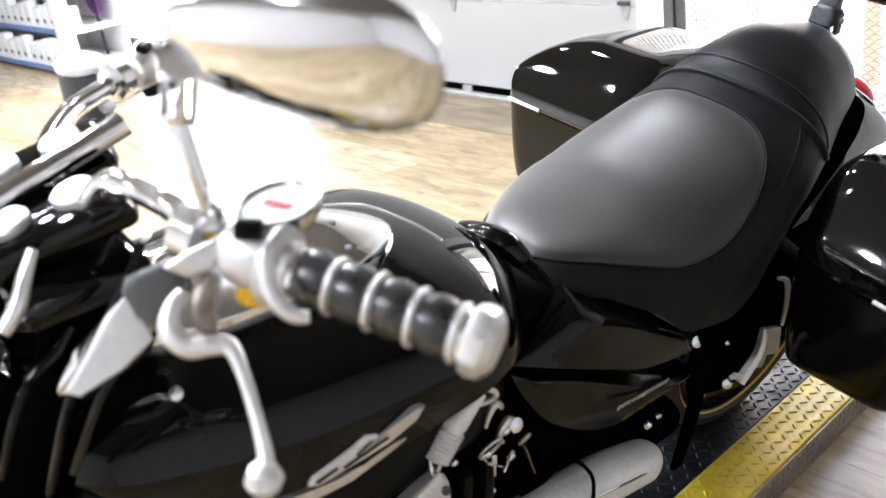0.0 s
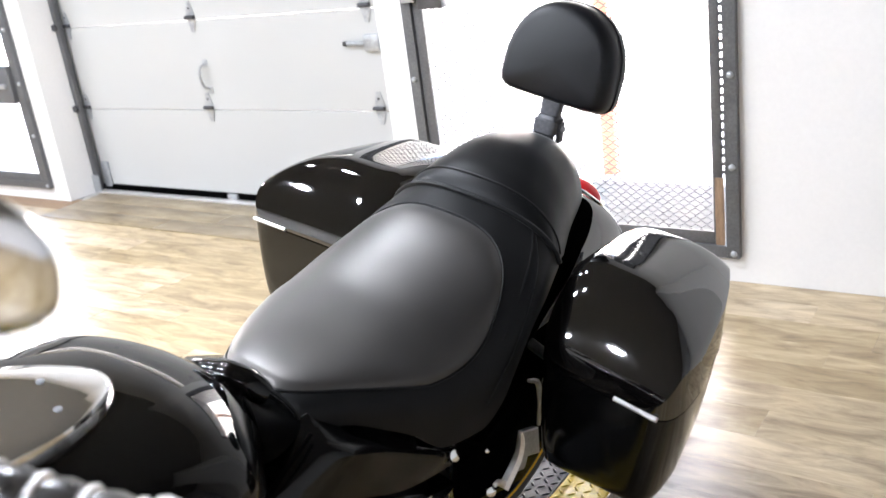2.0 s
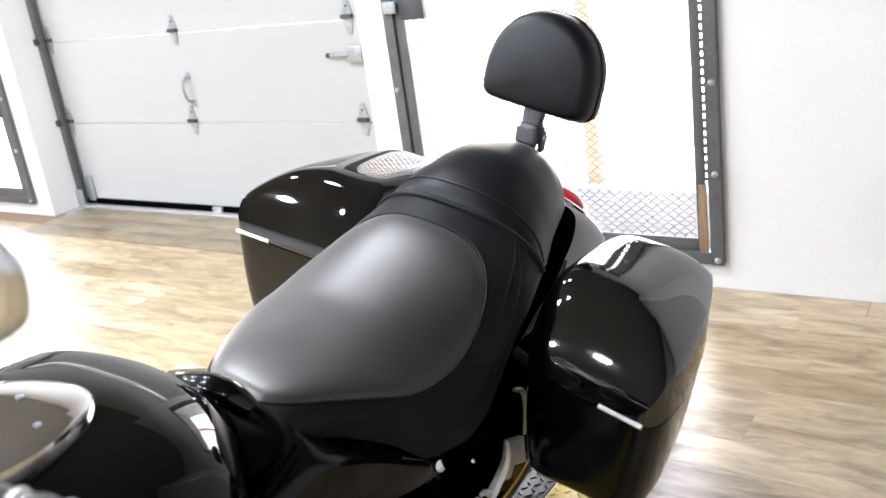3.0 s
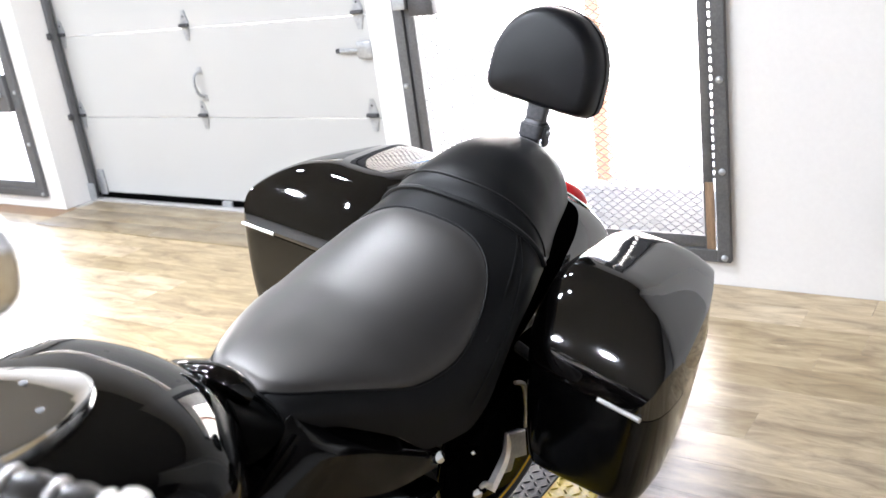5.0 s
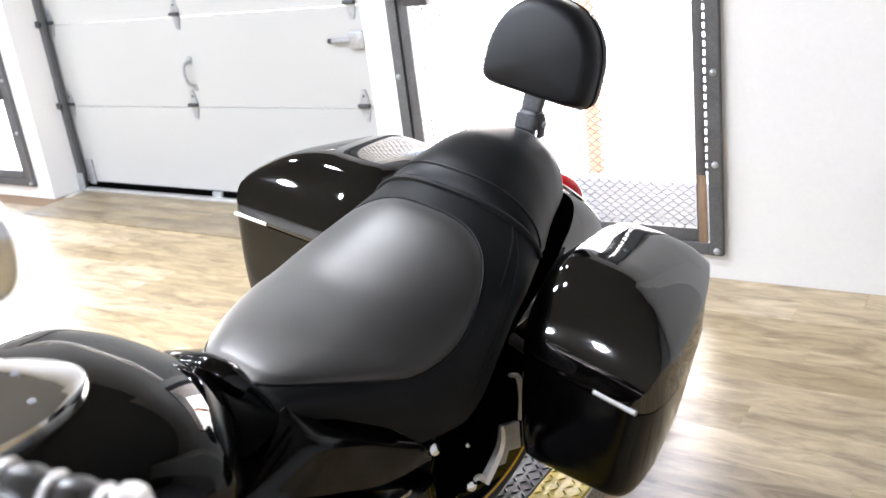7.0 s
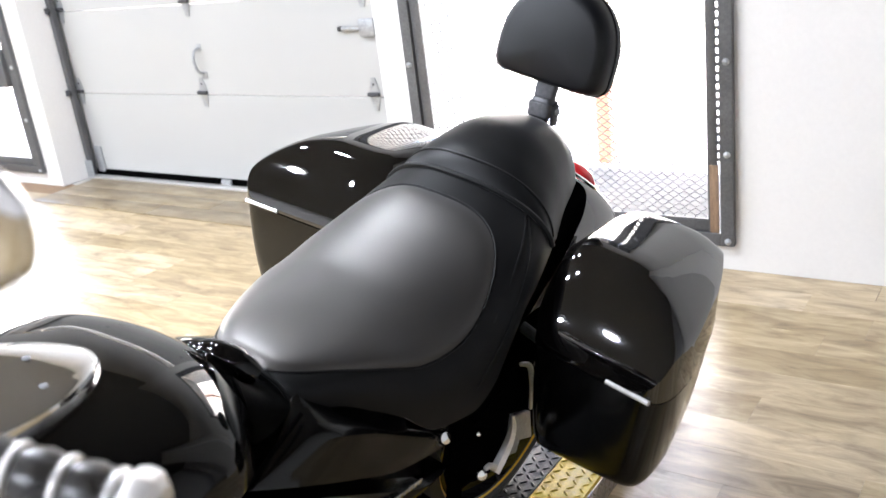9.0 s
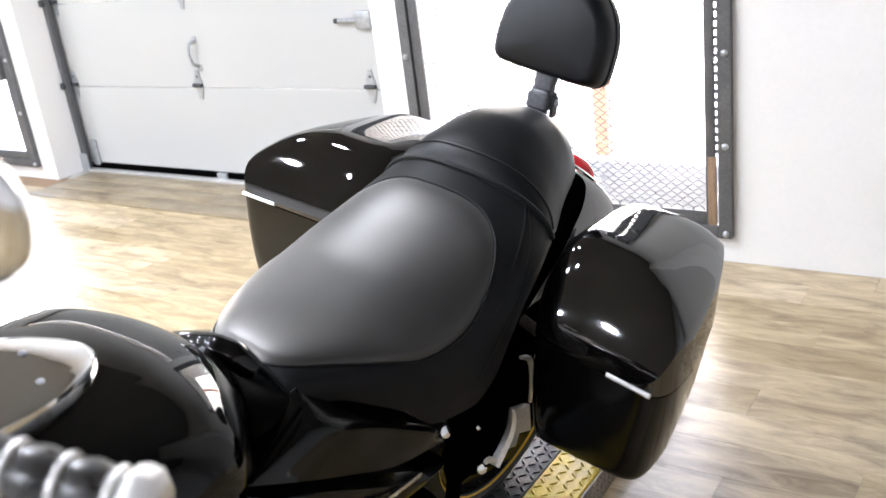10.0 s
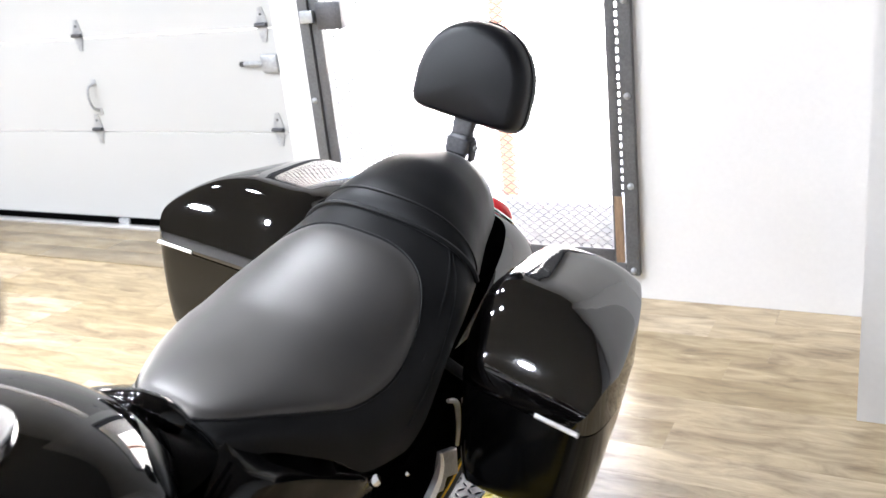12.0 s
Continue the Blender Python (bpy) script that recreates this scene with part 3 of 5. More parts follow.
# passenger's seat
def passenger(y):
    zt = table(y, (0.042, 0.893), (0.055, 0.912), (0.12, 0.947), (0.2, 0.966), (0.27, 0.962), (0.33, 0.935), (0.375, 0.885), (0.395, 0.84))
    w = table(y, (0.042, 0.207), (0.1, 0.188), (0.2, 0.158), (0.3, 0.128), (0.36, 0.1), (0.395, 0.06))
    zb = table(y, (0.042, 0.80), (0.1, 0.79), (0.2, 0.77), (0.3, 0.76), (0.395, 0.77))
    sweep = table(y, (0.042, 0.035), (0.15, 0.025), (0.3, 0.0))
    low = table(y, (0.042, 0.70), (0.1, 0.72), (0.2, 0.73), (0.3, 0.735), (0.395, 0.76))
    return w, zt, zb, 2.5, sweep, low, table(y, (0.042, 0.065), (0.15, 0.04), (0.3, 0.0))


pseat = part("passenger_seat", dome_skin(spread(0.042, 0.395, 44), passenger), VINYL_BLACK, bike, "smooth black vinyl passenger seat")
part("piping", tube([skin_point(rider, 0.038, ph, 0.002) for ph in spread(-1.5, 1.5, 44)], 0.006, 44, 8, False), VINYL_BLACK, pseat)
part("piping", tube([skin_point(passenger, 0.075, ph, 0.0) for ph in spread(-1.5, 1.5, 44)], 0.003, 44, 8, False), VINYL_BLACK, pseat)

# passenger's backrest: a flat post in a square clamp, and a D-shaped pad with a welted rim
def bar(path, hx, hy, power=5.0):
    """A flat bar along a rising line."""
    rings = [[Vector((p[0] + x, p[1] + y, p[2])) for x, y in oval(0, 0, a, b, 28, power)] for p, a, b in zip(path, hx, hy)]
    return rings_into(bmesh.new(), rings)


post = part("backrest_post", bar([(0.0, 0.322, 0.85), (0.001, 0.33, 0.9), (0.003, 0.34, 0.95), (0.004, 0.352, 1.0), (0.005, 0.366, 1.05)], [0.02, 0.019, 0.0185, 0.024, 0.026], [0.012, 0.011, 0.011, 0.012, 0.012]), STEEL_DARK, bike, "black steel backrest post")
part("clamp", bar([(0.004, 0.337, 0.944), (0.004, 0.338, 0.948), (0.004, 0.345, 0.974), (0.004, 0.3455, 0.977), (0.004, 0.347, 0.982), (0.004, 0.348, 0.985)], [0.024, 0.0265, 0.028, 0.0225, 0.0225, 0.02], [0.017, 0.02, 0.021, 0.017, 0.017, 0.015]), STEEL_DARK, post, "square black clamp")
part("clamp_tab", box((0.028, 0.335, 0.926), (0.037, 0.358, 0.972), 0.004), STEEL_DARK, post)
part("clamp_screw", lathe([(0.007, 0), (0.007, 0.004), (0.004, 0.006)], aim((0.037, 0.346, 0.958), (0.1, 0.346, 0.958)), 12), GALV, post)


def pad_ring(y, grow_x, grow_z):
    """The pad's D-shaped section: round above, nearly straight below."""
    ring = []
    for j in range(72):
        a = 2 * math.pi * j / 72
        c, t = math.cos(a), math.sin(a)
        px = 0.131 * math.copysign(abs(c) ** (0.9 if t > 0 else 0.24), c)
        pz = (0.142 if t > 0 else 0.066) * math.copysign(abs(t) ** (0.92 if t > 0 else 0.42), t)
        ring.append(PAD @ Vector((px * grow_x, y, -0.012 + pz * grow_z)))
    return ring


PAD = pose(0.001, 0.385, 1.083, 0, 0, 0) @ pose(0, 0, 0, -12, 2.5, 0)
rings = []
for k in range(29):
    y = -0.05 + 0.1 * k / 28
    g = max(1 - (abs(y) / 0.0505) ** (2.6 if y < 0 else 3.6), 0.0) ** 0.5
    rings.append(pad_ring(y, 0.78 + 0.22 * g, 0.74 + 0.26 * g))
pad = part("backrest_pad", rings_into(bmesh.new(), rings), VINYL_PAD, bike, "padded black vinyl backrest", sharp=60)
for y, grow in ((0.006, 1.002), (0.03, 0.972)):
    loop = pad_ring(y, grow, grow)
    part("piping", tube(loop + loop[:1], 0.0026, 73, 6, False), VINYL_PAD, pad)


# fuel tank
def tank_shape(y):
    zt = table(y, (-1.32, 0.86), (-1.28, 0.89), (-1.15, 0.918), (-1.0, 0.916), (-0.85, 0.898), (-0.75, 0.878), (-0.7, 0.866), (-0.65, 0.848), (-0.61, 0.826), (-0.57, 0.788), (-0.52, 0.71), (-0.45, 0.62))
    w = table(y, (-1.32, 0.12), (-1.25, 0.2), (-1.1, 0.252), (-0.95, 0.272), (-0.8, 0.268), (-0.72, 0.25), (-0.675, 0.222), (-0.64, 0.185), (-0.6, 0.14), (-0.55, 0.095), (-0.45, 0.06))
    zb = table(y, (-1.32, 0.76), (-1.1, 0.765), (-0.87, 0.755), (-0.72, 0.76), (-0.6, 0.70), (-0.45, 0.60))
    return w, zt, zb, 2.9, 0.0


bm = dome_skin(spread(-1.32, -0.45, 60), tank_shape, 48)
for v in bm.verts:
    v.co.x *= 1 + (0.45 * ease(-0.74, -0.56, v.co.y) if v.co.x < 0 else 0)
    v.co.z -= 0.06 * max(-v.co.x, 0)
    v.co.x -= 0.016
tank = part("fuel_tank", bm, PAINT_BLACK, bike, "glossy black fuel tank")
part("seat_tongue", tube([(-0.084, -0.556, 0.772), (-0.05, -0.558, 0.776), (-0.005, -0.558, 0.783), (0.035, -0.548, 0.78), (0.065, -0.535, 0.765)], [0.004, 0.018, 0.026, 0.026, 0.014], 24, 18), PAINT_BLACK, bike, "glossy black tongue before the seat")
# chrome console along the tank, with the dial
con = bmesh.new()
rings = []
for lift, grow in ((-0.004, 1.0), (0.013, 1.0), (0.018, 0.985), (0.02, 0.955), (0.022, 0.5)):
    ring = []
    for k in range(64):
        a = 2 * math.pi * k / 64
        c, s = math.cos(a), math.sin(a)
        y = -0.985 + 0.225 * grow * math.copysign(abs(c) ** 0.8, c)
        hw = 0.108 * (1 - 0.38 * max(c, 0) ** 2.0)
        x = hw * grow * math.copysign(abs(s) ** 0.85, s)
        ring.append((x, y, tank_shape(y)[1] + lift))
    rings.append(ring)
rings_into(con, rings)
console = part("console", con, CHROME, tank, "chrome tank-top console")
for x in (-0.03, 0.03):
    part("console_screw", lathe([(0.006, 0), (0.006, 0.003), (0.002, 0.005)], pose(x, -0.80, 0.90, 25, 0, 0), 12), CHROME, console)
for x, y in ((0.05, -0.86), (-0.02, -0.84), (-0.055, -0.9)):
    part("console_mark", lathe([(0.006, 0), (0.006, 0.002), (0.002, 0.003)], pose(x, y, tank_shape(y)[1] + 0.02, 8, 0, 0), 12), STEEL_DARK, console)
# winged metal badge low on the tank side: three slim blades
BLADE = ((1.0, 0.0), (0.94, 0.9), (0.5, 1.0), (0.1, 1.0))
badge = part("tank_badge", cushion([(0.262, -0.897, 0.812), (0.261, -0.906, 0.797), (0.257, -0.948, 0.778), (0.25, -1.02, 0.765), (0.247, -1.05, 0.76), (0.247, -1.055, 0.773), (0.251, -1.009, 0.784), (0.256, -0.956, 0.799), (0.261, -0.911, 0.814)], (1, 0, 0.3), 0.003, 0.022, BLADE), ALU_MATT, bike, "bright winged metal badge on the tank")
part("upper_blade", cushion([(0.258, -0.966, 0.802), (0.257, -0.978, 0.791), (0.254, -1.013, 0.781), (0.25, -1.052, 0.767), (0.249, -1.06, 0.769), (0.25, -1.054, 0.78), (0.253, -1.02, 0.793), (0.257, -0.981, 0.808)], (1, 0, 0.3), 0.003, 0.022, BLADE), SHIELD_PALE, badge)
part("lower_blade", cushion([(0.258, -0.923, 0.769), (0.255, -0.948, 0.758), (0.25, -1.004, 0.74), (0.246, -1.043, 0.738), (0.241, -1.095, 0.744), (0.242, -1.079, 0.758), (0.246, -1.038, 0.751), (0.251, -0.988, 0.76), (0.256, -0.939, 0.771)], (1, 0, 0.3), 0.003, 0.022, BLADE), ALU_MATT, badge)
for p, q in (((0.262, -0.977, 0.802), (0.26, -0.999, 0.79)), ((0.257, -1.025, 0.783), (0.254, -1.053, 0.774)), ((0.263, -0.954, 0.794), (0.257, -1.016, 0.777))):
    part("badge_slot", tube([p, q], [0.002, 0.0024], 2, 6, False), STEEL_DARK, badge)


# glossy side covers, one each side
def pod(path, rx, rz, n=26, m=24, power=2.4):
    """A swelling cover along a line, with half-widths rx and heights rz at its points."""
    line = smooth_path(path, n)
    rings = []
    for i, p in enumerate(line):
        f = i / (n - 1)
        a = float(np.interp(f, np.linspace(0, 1, len(rx)), rx))
        b = float(np.interp(f, np.linspace(0, 1, len(rz)), rz))
        rings.append([Vector((p.x + x, p.y, p.z + z)) for x, z in oval(0, 0, a, b, m, power)])
    return rings_into(bmesh.new(), rings)


def strut(path, rx, ry, n=18, m=20, power=3.0):
    """An upright plate along a line: level rings with half-widths rx and ry."""
    line = smooth_path(path, n)
    rings = []
    for i, p in enumerate(line):
        f = i / (n - 1)
        a = float(np.interp(f, np.linspace(0, 1, len(rx)), rx))
        b = float(np.interp(f, np.linspace(0, 1, len(ry)), ry))
        rings.append([Vector((p.x + x, p.y + y, p.z)) for x, y in oval(0, 0, a, b, m, power)])
    return rings_into(bmesh.new(), rings)


def mirrored(bm, s):
    if s < 0:
        for v in bm.verts:
            v.co.x = -v.co.x
    return bm


def shell(top, low, swell, profile, n=34, m=18, deep=0.03):
    """A closed panel between an upper and a lower edge, swelling outwards by swell(along) times profile(across)."""
    a, b = smooth_path(top, n), smooth_path(low, n)
    rings = []
    for i, (p, q) in enumerate(zip(a, b)):
        u = i / (n - 1)
        fade = min(1.0, 9 * u, 6 * (1 - u)) ** 0.5
        face = [p.lerp(q, v) + Vector((swell(u) * fade * profile(v), 0, 0)) for v in spread(0, 1, m)]
        rings.append(face + [r - Vector((deep, 0, 0)) for r in reversed(face)])
    return rings_into(bmesh.new(), rings)


# matt skirt between the tank's rear edge and the seat's nose
front = smooth_path([(0.0, -0.56, 0.765), (0.05, -0.578, 0.785), (0.09, -0.596, 0.80), (0.115, -0.606, 0.785), (0.122, -0.60, 0.745), (0.118, -0.58, 0.705)], 26)
back = smooth_path([(0.02, -0.528, 0.752), (0.06, -0.52, 0.745), (0.10, -0.505, 0.73), (0.125, -0.49, 0.715), (0.138, -0.472, 0.695), (0.142, -0.455, 0.675)], 26)
rings = []
for a, b in zip(front, back):
    top = [a.lerp(b, f) - Vector((0.006, 0, 0.012)) * math.sin(math.pi * f) for f in spread(0, 1, 7)]
    rings.append(top + [p - Vector((0.02, 0, 0.045)) for p in reversed(top)])
part("nose_skirt", rings_into(bmesh.new(), rings), SKIRT_BLACK, seat, "matt black seat-nose skirt")

for s in (1, -1):
    bm = shell([(0.112, -0.5, 0.737), (0.122, -0.391, 0.68), (0.138, -0.316, 0.627), (0.165, -0.253, 0.576), (0.195, -0.207, 0.53)],
               [(0.15, -0.638, 0.658), (0.19, -0.559, 0.637), (0.195, -0.451, 0.579), (0.197, -0.344, 0.526), (0.2, -0.221, 0.5)],
               lambda u: 0.008 + 0.062 * (1 - u) ** 0.7, lambda v: ease(-0.02, 0.27, v) * (1 - max(v - 0.27, 0) / 0.73), deep=0.05)
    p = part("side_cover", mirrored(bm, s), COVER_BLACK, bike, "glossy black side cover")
    part("bolt", mirrored(lathe([(0.011, 0), (0.013, 0.004), (0.011, 0.012), (0.004, 0.014)], aim((0.212, -0.243, 0.544), (0.5, -0.3, 0.7)), 16), s), CHROME, p)
    bm = shell([(0.15, -0.646, 0.653), (0.165, -0.529, 0.604), (0.175, -0.389, 0.526), (0.185, -0.281, 0.465), (0.195, -0.203, 0.446)],
               [(0.16, -0.65, 0.655), (0.18, -0.632, 0.606), (0.185, -0.559, 0.511), (0.19, -0.412, 0.424), (0.197, -0.205, 0.434)],
               lambda u: 0.034 - 0.012 * u, lambda v: ease(-0.03, 0.14, v) * (1 - 0.9 * max(v - 0.14, 0) / 0.86), deep=0.05)
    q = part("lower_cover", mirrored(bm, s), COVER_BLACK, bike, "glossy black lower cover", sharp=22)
    bm = bmesh.new()
    for k in range(11):
        box_into(bm, (-0.002, -0.062 + k * 0.0115, -0.005), (0.003, -0.0535 + k * 0.0115, 0.005), 0.001)
    ML = pose(0.211, -0.366, 0.488) @ pose(0, 0, 0, -8, 0, 0) @ pose(0, 0, 0, 0, 6, 2) @ Matrix.Diagonal((1, 1.18, 1.1, 1))
    for v in bm.verts:
        v.co = ML @ v.co
    part("emblem", mirrored(bm, s), ALU, q, "silver raised bars")
    part("frame_rail", mirrored(tube([(0.15, -0.53, 0.735), (0.172, -0.612, 0.722), (0.185, -0.668, 0.712), (0.19, -0.735, 0.69), (0.192, -0.80, 0.67), (0.19, -0.95, 0.63)], 0.0035, 30, 10), s), RUBBER_MATT, bike, "black frame edge")
    part("strap_plate", mirrored(strut([(0.19, -0.163, 0.47), (0.19, -0.155, 0.38), (0.188, -0.152, 0.27), (0.182, -0.16, 0.14)], [0.006, 0.008, 0.008, 0.006], [0.02, 0.022, 0.022, 0.018]), s), RUBBER_MATT, bike, "satin black strap plate")
    # passenger footrest hanger
    h = part("footrest_hanger", mirrored(tube([(0.235, -0.084, 0.371), (0.236, -0.064, 0.393), (0.237, -0.042, 0.424), (0.238, -0.037, 0.457), (0.238, -0.044, 0.489)], [0.0125, 0.012, 0.011, 0.0075, 0.003], 26, 6), s), ALU_MATT, bike, "bright flat footrest hanger")
    part("hanger_claw", mirrored(tube([(0.236, -0.088, 0.385), (0.237, -0.11, 0.404), (0.236, -0.122, 0.403)], [0.008, 0.006, 0.004], 12, 10), s), ALU_MATT, h)
    part("hanger_plate", mirrored(cushion([(0.222, -0.006, 0.458), (0.222, 0.054, 0.434), (0.222, 0.075, 0.353), (0.222, 0.02, 0.378), (0.222, 0.012, 0.348), (0.222, -0.016, 0.36), (0.222, -0.009, 0.405)], (1, 0, 0.3), 0.005, 0.012), s), GALV, h, "dull cast hanger plate")
    part("fender_strut", mirrored(tube([(0.222, -0.007, 0.583), (0.226, 0.022, 0.564), (0.227, 0.04, 0.507), (0.225, 0.05, 0.444)], [0.004, 0.006, 0.005, 0.004], 18, 12), s), ALU_MATT, h, "short bright strut")
    part("guard_panel", mirrored(cushion([(0.205, -0.136, 0.501), (0.205, -0.05, 0.53), (0.205, 0.02, 0.575), (0.205, 0.048, 0.547), (0.205, 0.067, 0.428), (0.205, -0.02, 0.46), (0.205, -0.07, 0.45)], (1, 0, 0.25), 0.008, 0.02), s), RUBBER_MATT, bike, "matt black guard panel")
    part("hanger_bolt", mirrored(lathe([(0.010, 0), (0.011, 0.004), (0.010, 0.009), (0.004, 0.012)], aim((0.23, -0.127, 0.39), (0.5, -0.3, 0.55)), 14), s), CHROME, h)
    part("hanger_bolt", mirrored(lathe([(0.005, 0), (0.006, 0.003), (0.005, 0.006), (0.002, 0.008)], aim((0.206, -0.115, 0.47), (0.4, -0.2, 0.6)), 14), s), CHROME, h)

# inner guards between seat and wheel, frame covers and rails under the seat
for s in (1, -1):
    part("frame_cover", mirrored(pod([(0.10, -0.26, 0.555), (0.118, -0.1, 0.63), (0.112, 0.05, 0.71), (0.1, 0.2, 0.755), (0.08, 0.35, 0.775)], [0.06, 0.085, 0.09, 0.08, 0.055], [0.04, 0.07, 0.085, 0.075, 0.045], power=3), s), RUBBER_MATT, bike, "black frame cover")
    bm = cushion([(0.2, -0.177, 0.571), (0.2, -0.121, 0.584), (0.2, -0.09, 0.613), (0.2, -0.073, 0.602), (0.2, -0.07, 0.57), (0.2, -0.096, 0.543), (0.2, -0.138, 0.531)], (1, 0, 0.5), 0.004, 0.03, ((1.0, 0.0), (0.9, 0.8), (0.5, 1.0), (0.1, 1.0)))
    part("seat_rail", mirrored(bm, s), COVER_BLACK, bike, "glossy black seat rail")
    part("inner_guard", mirrored(strut([(0.118, 0.15, 0.21), (0.125, 0.17, 0.34), (0.135, 0.18, 0.50), (0.15, 0.2, 0.68)], [0.006, 0.01, 0.012, 0.01], [0.2, 0.28, 0.28, 0.22]), s), RUBBER_MATT, bike, "matt black inner guard")


# tail
def tail_shape(y):
    zt = table(y, (0.2, 0.84), (0.36, 0.825), (0.45, 0.79), (0.52, 0.74), (0.57, 0.68), (0.60, 0.62))
    w = table(y, (0.2, 0.165), (0.36, 0.158), (0.5, 0.14), (0.58, 0.115), (0.62, 0.09))
    zb = table(y, (0.2, 0.62), (0.45, 0.64), (0.58, 0.62), (0.62, 0.55))
    return w, zt, zb, 2.6, 0.0


fender = part("rear_fender", dome_skin(spread(0.1, 0.60, 30), tail_shape), BAG_BLACK, bike, "glossy black rear fender")
bm = bmesh.new()
rings = [[skin_point(tail_shape, 0.462 + 0.036 * r * math.cos(a), 0.62 * r * math.sin(a), 0.026 * (1 - r ** 3)) for a in spread(0, 2 * math.pi, 41)[:-1]] for r in spread(0.02, 1.0, 10)]
rings_into(bm, rings)
lens = part("tail_light", bm, RED_LENS, fender, "red tail-light lens")
part("lens_trim", tube([skin_point(tail_shape, 0.462 + 0.039 * math.cos(a), 0.65 * math.sin(a), 0.001) for a in spread(0, 2 * math.pi, 41)], 0.004, 41, 6, False), CHROME, fender)

# hard panniers: a tapered body and a swelling lid that falls away to the outer side
SEAM_Z = 0.664


def bag_edge(k, n, inset=0.0):
    """Point k of n on the pannier's plan: nearly flat in front, drawn in on the outer side towards the rear; also the turn about the middle."""
    a = 2 * math.pi * k / n
    c, t = math.cos(a), math.sin(a)
    hx, hy = 0.145 - inset, 0.289 - inset
    power = (10.0 if c < 0 else 8.5) if t < 0 else 3.0
    x = 0.388 + hx * math.copysign(abs(c) ** (2 / power), c)
    y = 0.236 + hy * math.copysign(abs(t) ** (2 / power), t)
    v = max((y - 0.0) / 0.52, 0.0)
    return x - 0.15 * v ** 1.8 * max((x - 0.26) / 0.28, 0), y - 0.09 * (x - 0.4) * max(1 - v, 0), c, t


def lid_skin(n=96):
    """The lid: a low upright flank on its outer and inner sides, a rounded front, and a long roof that falls to the rear."""
    ax, ay = 0.31, 0.17

    def rise(d, reach, p):
        return math.sqrt(max(1 - (1 - min(max(d / reach, 0.0), 1.0)) ** p, 0.0))

    edge = [bag_edge(k, n) for k in range(n)]
    rings = [[Vector((x, y, SEAM_Z)) for x, y, c, t in edge]]
    for rho in [1.0, 0.997, 0.992, 0.984, 0.972, 0.955, 0.932, 0.905, *spread(0.875, 0.04, 26)]:
        ring = []
        for x, y, c, t in edge:
            px, py = ax + (x - ax) * rho, ay + (y - ay) * rho
            v = min(max(py / 0.52, 0.0), 1.0)
            to_front = py + 0.053 + 0.09 * (px - 0.4) * (1 - v)
            to_outer = 0.533 - 0.15 * v ** 1.8 * max((px - 0.26) / 0.28, 0) - px
            d = max(to_front, 0.0)
            front = (0.022 * rise(d, 0.015, 2.0) + 1.68 * d - 3.4 * d * d) * (1 - 2.6 * (px - 0.37) ** 2) * (0.8 + 0.2 * rise(px - 0.24, 0.06, 2.0))
            outer = 0.40 + 0.08 * rise(to_outer, 0.012, 2.0) + 0.52 * (1 - (1 - min(max(to_outer / 0.17, 0), 1)) ** 2.5)
            inner = 0.88 + 0.12 * rise(px - 0.243, 0.05, 2.0)
            rear = rise(0.528 - py, 0.16, 2.3)
            fall = 1 - 0.75 * max(py - 0.12, 0) ** 1.15 - 0.5 * max(py - 0.3, 0)
            roof = 0.168 * outer * inner * rear * fall
            near = max(0.035 - abs(front - roof), 0.0) / 0.035
            h = 0.004 + max(min(front, roof) - near * near * 0.035 / 4, 0.0)
            ring.append(Vector((px - 0.08 * max(c, 0) * min(h, 0.07), py, SEAM_Z + h)))
        rings.append(ring)
    return rings_into(bmesh.new(), rings)


def body_skin(n=88):
    """The body under the seam, drawn in downwards, with a rounded floor."""
    rings = []
    for f in spread(0.0, 1.0, 18):
        z = SEAM_Z - 0.004 - 0.25 * f
        inset = 0.012 * f + 0.012 * f ** 3 + 0.042 * max((f - 0.8) / 0.2, 0.0) ** 3
        ring = []
        for k in range(n):
            x, y, c, t = bag_edge(k, n, 0.001 + inset)
            ring.append(Vector((x, y, z - 0.12 * (0.39 - x) * f)))
        rings.append(ring)
    last = rings[-1]
    mid = sum(last, Vector()) / n
    for r, dz in ((0.9, 0.008), (0.7, 0.014), (0.3, 0.016)):
        rings.append([mid + (p - mid) * r - Vector((0, 0, dz)) for p in last])
    return rings_into(bmesh.new(), rings)


for s in (1, -1):
    def side(bm, s=s):
        if s < 0:
            for v in bm.verts:
                v.co.z = SEAM_Z + 0.035 + (v.co.z - SEAM_Z) * (0.85 if v.co.z > SEAM_Z else 1.0)
                v.co.x -= 0.045 * min(max(1 - (v.co.x - 0.243) / 0.2, 0.0), 1.0)
                v.co.y += 0.02
        return mirrored(bm, s)

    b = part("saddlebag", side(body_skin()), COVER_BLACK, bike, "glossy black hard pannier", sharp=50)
    part("lid", side(lid_skin()), BAG_BLACK, b, "glossy black pannier lid", sharp=24)
    ring = [Vector((*bag_edge(k, 72, 0.0035)[:2], SEAM_Z - 0.002)) for k in range(73)]
    part("lid_seal", side(tube(ring, 0.0034, 73, 6, False)), RUBBER_MATT, b, "dark rubber lid seal")
    strip = [(x, -0.0525 - 0.09 * (x - 0.4), SEAM_Z + 0.003) for x in (0.42, 0.45, 0.48, 0.506)]
    part("trim_strip", side(tube(strip, 0.0048, 16, 8)), ALU_MATT, b, "slim bright trim strip")
    part("bag_mount", mirrored(tube([(0.12, 0.1, 0.6), (0.2, 0.12, 0.56), (0.27, 0.14, 0.55)], 0.012, 10, 10), s), STEEL_DARK, b)

